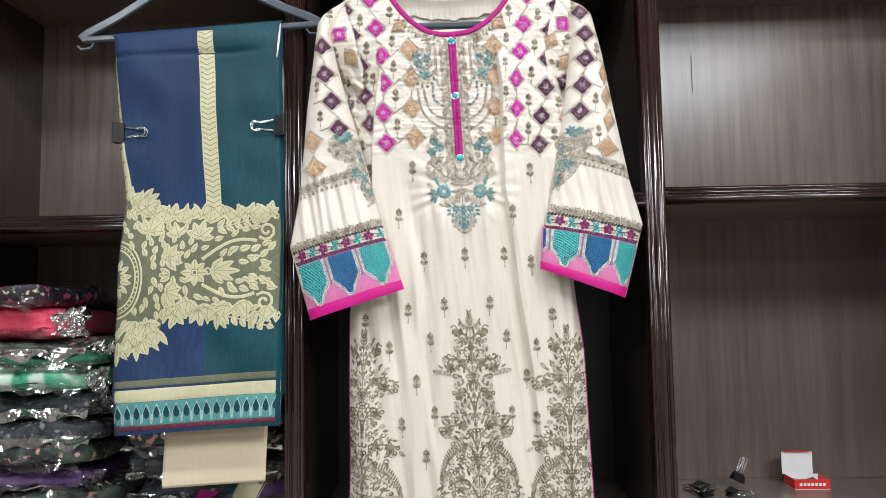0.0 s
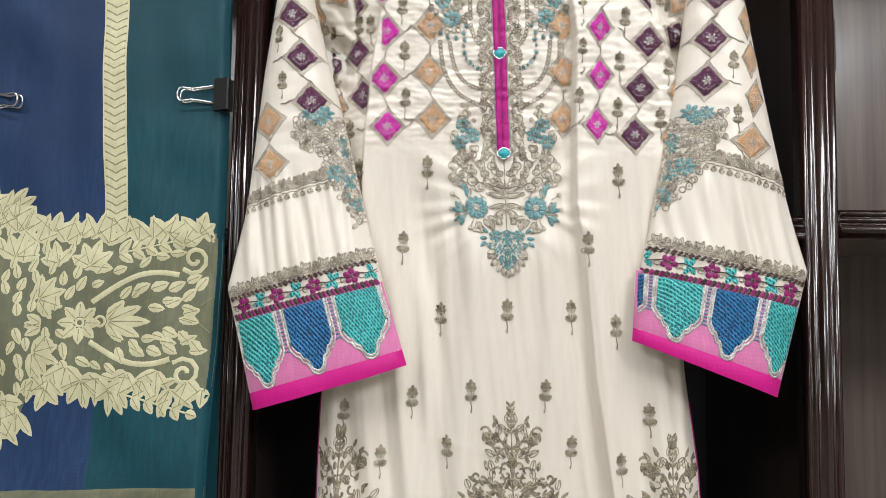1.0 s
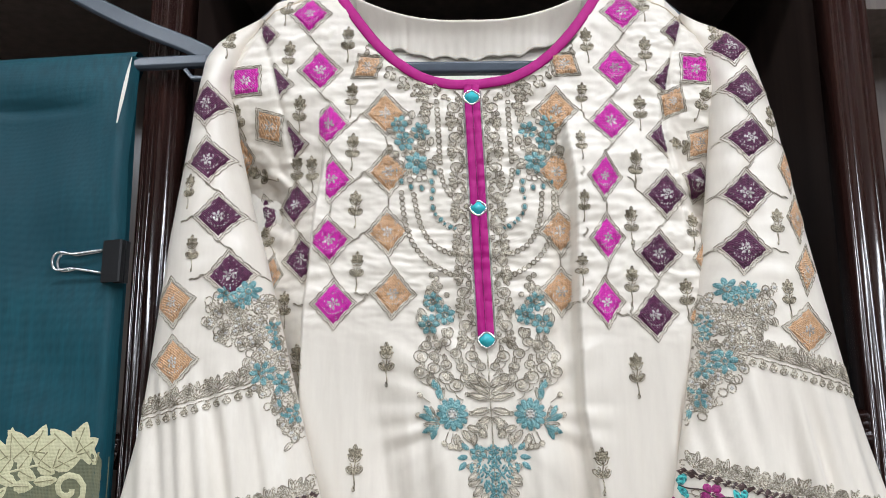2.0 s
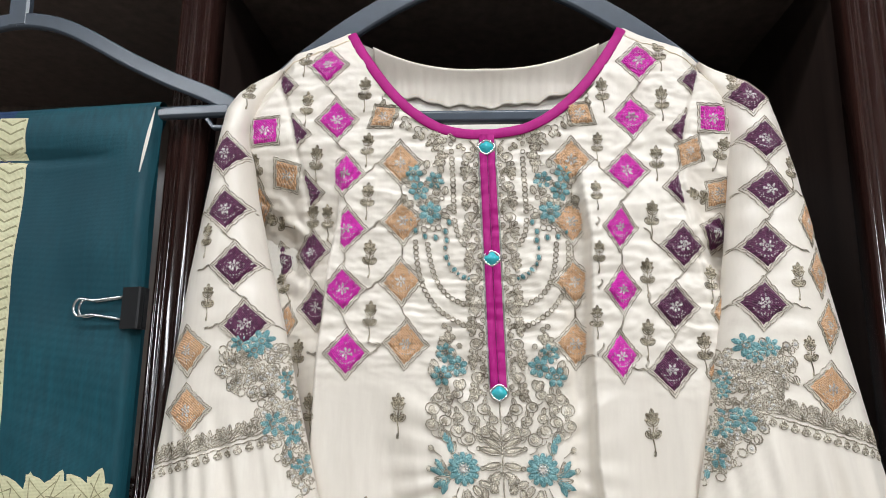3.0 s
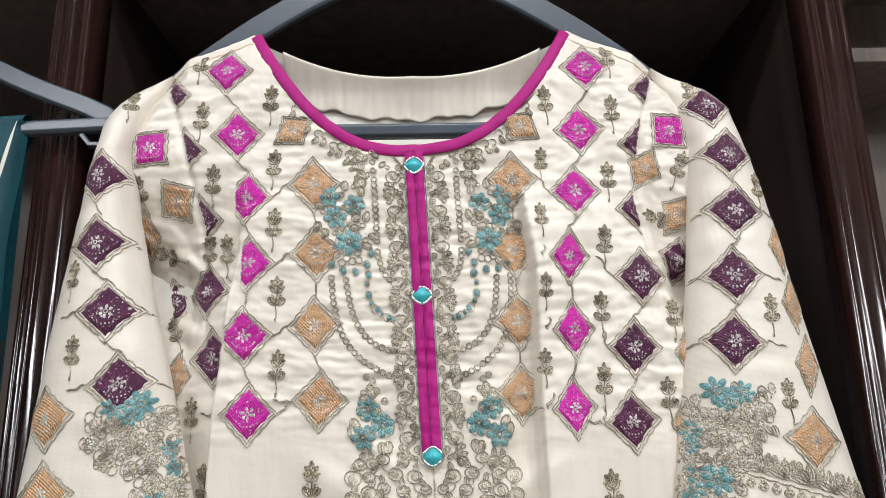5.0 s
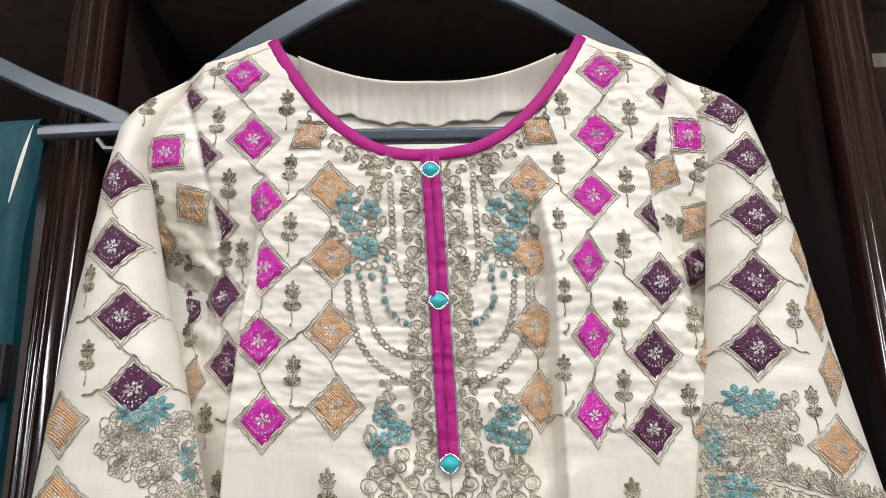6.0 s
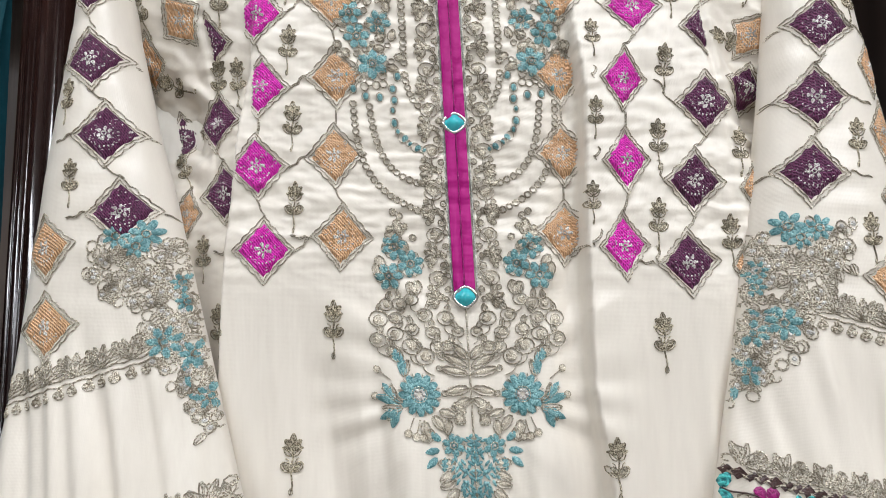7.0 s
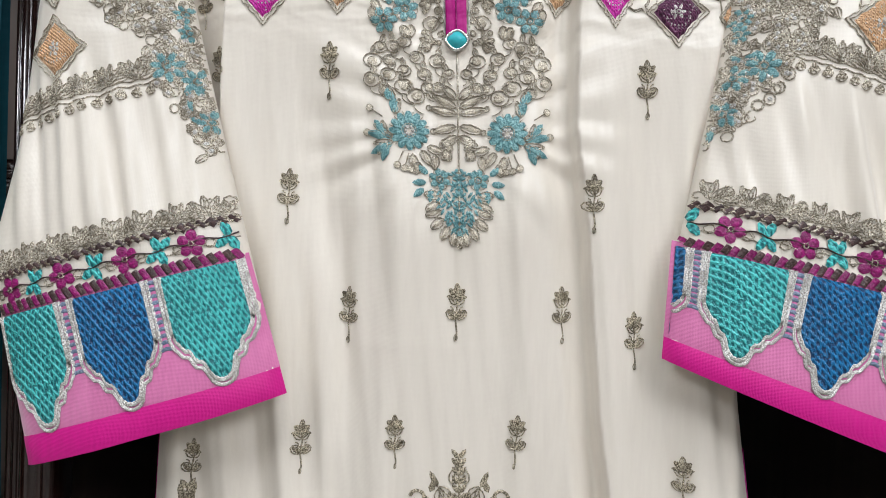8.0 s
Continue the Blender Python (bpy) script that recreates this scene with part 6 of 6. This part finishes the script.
# ---- red carton of clips with its lid up ----
carton = thing("clip_carton", (0.72, 1.60, BASE_Z), "small open red and white cardboard box of clips", "box")
W, D, H, X0, Y0 = 0.072, 0.045, 0.021, 0.712, 1.572


def board(name, lo, hi, mat, label=""):
    return part(name, box(bmesh.new(), lo, hi, 0.0003), mat, carton, label, False)


board("floor_flap", (X0, Y0, BASE_Z + 0.0002), (X0 + W, Y0 + D, BASE_Z + 0.0012), WHITE_CARD)
front = board("front_side", (X0, Y0, BASE_Z + 0.0014), (X0 + W, Y0 + 0.0012, BASE_Z + H), RED_CARD, "red printed front")
board("left_side", (X0, Y0 + 0.0014, BASE_Z + 0.0014), (X0 + 0.0012, Y0 + D, BASE_Z + H), RED_CARD)
board("right_side", (X0 + W - 0.0012, Y0 + 0.0014, BASE_Z + 0.0014), (X0 + W, Y0 + D, BASE_Z + H), RED_CARD)
board("back_side", (X0 + 0.0014, Y0 + D - 0.0012, BASE_Z + 0.0014), (X0 + W - 0.0014, Y0 + D, BASE_Z + H), WHITE_CARD)
lid = bmesh.new()
box(lid, (X0 - 0.004, Y0 + D - 0.001, BASE_Z + H), (X0 + W - 0.012, Y0 + D + 0.0004, BASE_Z + H + 0.046), 0.0004)
part("lid", lid, WHITE_CARD, carton, "white inside of the raised lid", False)
part("lid_tuck", box(bmesh.new(), (X0 + 0.001, Y0 + D - 0.005, BASE_Z + H + 0.0462), (X0 + W - 0.017, Y0 + D + 0.0004, BASE_Z + H + 0.0480), 0.0004), RED_CARD, carton, "", False)
for i in range(7):
    part("print_bar", box(bmesh.new(), (X0 + 0.010 + i * 0.0078, Y0 - 0.0003, BASE_Z + 0.008), (X0 + 0.0155 + i * 0.0078, Y0 - 0.0001, BASE_Z + 0.0135)), WHITE_CARD, front, "", False)
binder_clip(pose(0.766, 1.594, BASE_Z + 0.0105, 90, 0, 170), "black binder clip inside the red carton", 0.9)


# ---- garments folded in clear bags ----
def bagged(name, at, size, mat, label, seed, squash=0.35, tuft=0.0):
    """A folded garment in a clear bag: a soft slab with sagging edges and crumpled film."""
    root = thing(name, at, label, "garment", "bagged garments")
    x0, y0, z0 = at
    w, d, h = size
    bm = bmesh.new()

    def f(u, v):
        a, b = 2 * math.pi * u, math.pi * (v - 0.5)
        ca, sa = math.cos(a), math.sin(a)
        cb, sb = math.cos(b), math.sin(b)
        k = 0.30
        px = math.copysign(abs(ca) ** k, ca) * abs(cb) ** 0.45
        py = math.copysign(abs(sa) ** k, sa) * abs(cb) ** 0.45
        pz = math.copysign(abs(sb) ** 0.55, sb)
        x, y, z = px * w / 2, py * d / 2, pz * h / 2
        e = noise.noise((x * 9 + seed, y * 9, z * 18 + seed)) * 0.022 + noise.noise((x * 30, y * 30 + seed, z * 50)) * 0.009
        z += noise.noise((x * 5 + seed, y * 5, seed)) * h * squash * (1 - 0.6 * abs(pz))
        return Vector((x0 + x * (1 + e * 3), y0 + y * (1 + e * 2) - max(0.0, -py) * e, z0 + h / 2 + z + (e * 0.55 if pz > -0.5 else 0)))
    g = sheet(bm, f, 72, 22)
    bmesh.ops.remove_doubles(bm, verts=bm.verts, dist=1e-5)
    part("folded_cloth", bm, mat, root)
    for k in range(1):
        bm = bmesh.new()

        def flap(u, v):
            x = x0 + (u - 0.5) * w * 0.96
            y = y0 - d / 2 - 0.003 - (0.016 + 0.006 * k) * v + 0.010 * noise.noise((x * 28, v * 3, seed + k)) * (0.3 + v)
            z = z0 + h * (0.42 + 0.25 * k) - 0.014 * v * v + 0.016 * noise.noise((x * 24, v * 3, seed + 3 + k)) * (0.3 + v)
            return Vector((x, y, z))
        sheet(bm, flap, 44, 5)
        part("bag_edge", bm, FILM, root, "crumpled clear plastic film", False)
    if tuft:
        # the gathered end of the bag, standing off beside the cloth
        bm = bmesh.new()

        def end(u, v):
            x = x0 + w / 2 - 0.012 + tuft * u + 0.006 * noise.noise((u * 6, v * 7, seed))
            y = y0 - d / 2 + 0.006 + 0.016 * noise.noise((u * 5 + seed, v * 6, 1)) - 0.010 * u
            z = z0 + h * 0.5 + (v - 0.45) * h * (0.6 + 0.4 * u) + 0.010 * noise.noise((u * 7, v * 5, seed + 8))
            return Vector((x, y, z))
        sheet(bm, end, 22, 18)
        part("bag_end", bm, FILM, root, "gathered end of the clear bag", False)
    return root


PILE = [  # height, colour, width
    (0.042, BAG_GREEN), (0.040, BAG_FLORAL), (0.036, BAG_PURPLE), (0.044, BAG_FLORAL), (0.046, BAG_BLACK), (0.048, BAG_BLACK), (0.046, BAG_STRIPE), (0.026, BAG_GREEN), (0.022, BAG_FLORAL), (0.064, BAG_RED), (0.040, BAG_PRINT)]
z = BASE_Z
WORDS = {"bagged_green": "dark green", "bagged_floral": "dark floral", "bagged_purple": "deep purple", "bagged_black": "black", "bagged_stripe": "green-white striped", "bagged_red": "crimson", "bagged_print": "pink-gold patterned"}
for i, (h, mat) in enumerate(PILE):
    wide = 0.30 + 0.02 * math.sin(i * 2.1) - (0.09 if i >= 9 else 0) - (0.04 if i == 10 else 0)
    bagged("bagged_garment", (-0.765 + 0.010 * math.sin(i * 1.7) - (0.035 if i >= 9 else 0), 1.458 + 0.006 * math.sin(i * 2.9), z), (wide, 0.26, h), mat, WORDS[mat.name] + " folded garment in clear plastic, stacked on shelf", i * 3.7, 0.35, {9: 0.075, 8: 0.06, 6: 0.05, 5: 0.05, 2: 0.05}.get(i, 0.0))
    z += h * 0.965
z = BASE_Z
for i, (h, mat) in enumerate([(0.046, BAG_PURPLE), (0.045, BAG_BLACK), (0.048, BAG_BLACK), (0.042, BAG_FLORAL), (0.03, BAG_BLACK)]):
    bagged("bagged_garment", (-0.425 + 0.006 * math.sin(i * 1.3), 1.485, z), (0.30, 0.25, h), mat, WORDS[mat.name] + " folded garment in clear plastic, stacked on shelf", 50 + i * 2.3)
    z += h * 0.965

# beige trousers folded over the same bar, and the bright folded packet under them
trousers = thing("folded_trousers", (-0.383, 1.2885, 0.985), "plain beige cotton trousers folded over the dupatta's hanger", "trousers")
bm = bmesh.new()


def trouser_point(u, v):
    z = 0.986 + 0.775 * v + (u - 0.5) * 0.010 * (1 - v)
    x = -0.471 + 0.183 * u - 0.010 * (1 - v) * (u - 0.4)
    return Vector((x, 1.2885 - 0.010 * smooth(1.10, 0.99, z) + 0.0015 * n3(x * 20, 3, z * 20) * smooth(1.4, 1.1, z), z))


sheet(bm, trouser_point, 30, 80)
leg = part("folded_leg", bm, BEIGE, trousers)
solid = leg.modifiers.new("thickness", "SOLIDIFY")
solid.thickness = 0.002
bm = bmesh.new()
sheet(bm, lambda u, v: trouser_point(u, 0.004 + 0.030 * v) + Vector((0, -0.0026 - 0.0004 * math.sin(math.pi * v), 0)), 30, 4)
part("hem", bm, BEIGE, trousers, "turned and stitched hem")
packet = thing("folded_packet", (-0.36, 1.36, BASE_Z), "folded magenta, gold and purple garment standing on the shelf", "garment")
for i, (x, mat) in enumerate(((-0.462, MAGENTA), (-0.425, TEAL_CLOTH), (-0.398, GOLD_CLOTH), (-0.300, PURPLE_CLOTH))):
    wdt = (0.036, 0.026, 0.050, 0.062)[i]
    bm = bmesh.new()

    def slant(u, v, x=x, wdt=wdt):
        lo = (-0.470, -0.434, -0.408, -0.358)[i]
        xx = lo + wdt * u + 0.045 * v * (1 if i < 3 else 0.9)
        return Vector((xx, 1.335 + 0.004 * math.sin(xx * 60) + 0.02 * v, BASE_Z + 0.002 + 0.085 * v))
    sheet(bm, slant, 8, 10)
    part("cloth_panel", bm, mat, packet)
    ob = packet.children[-1]
    m = ob.modifiers.new("thickness", "SOLIDIFY")
    m.thickness = 0.012
    m.offset = 1
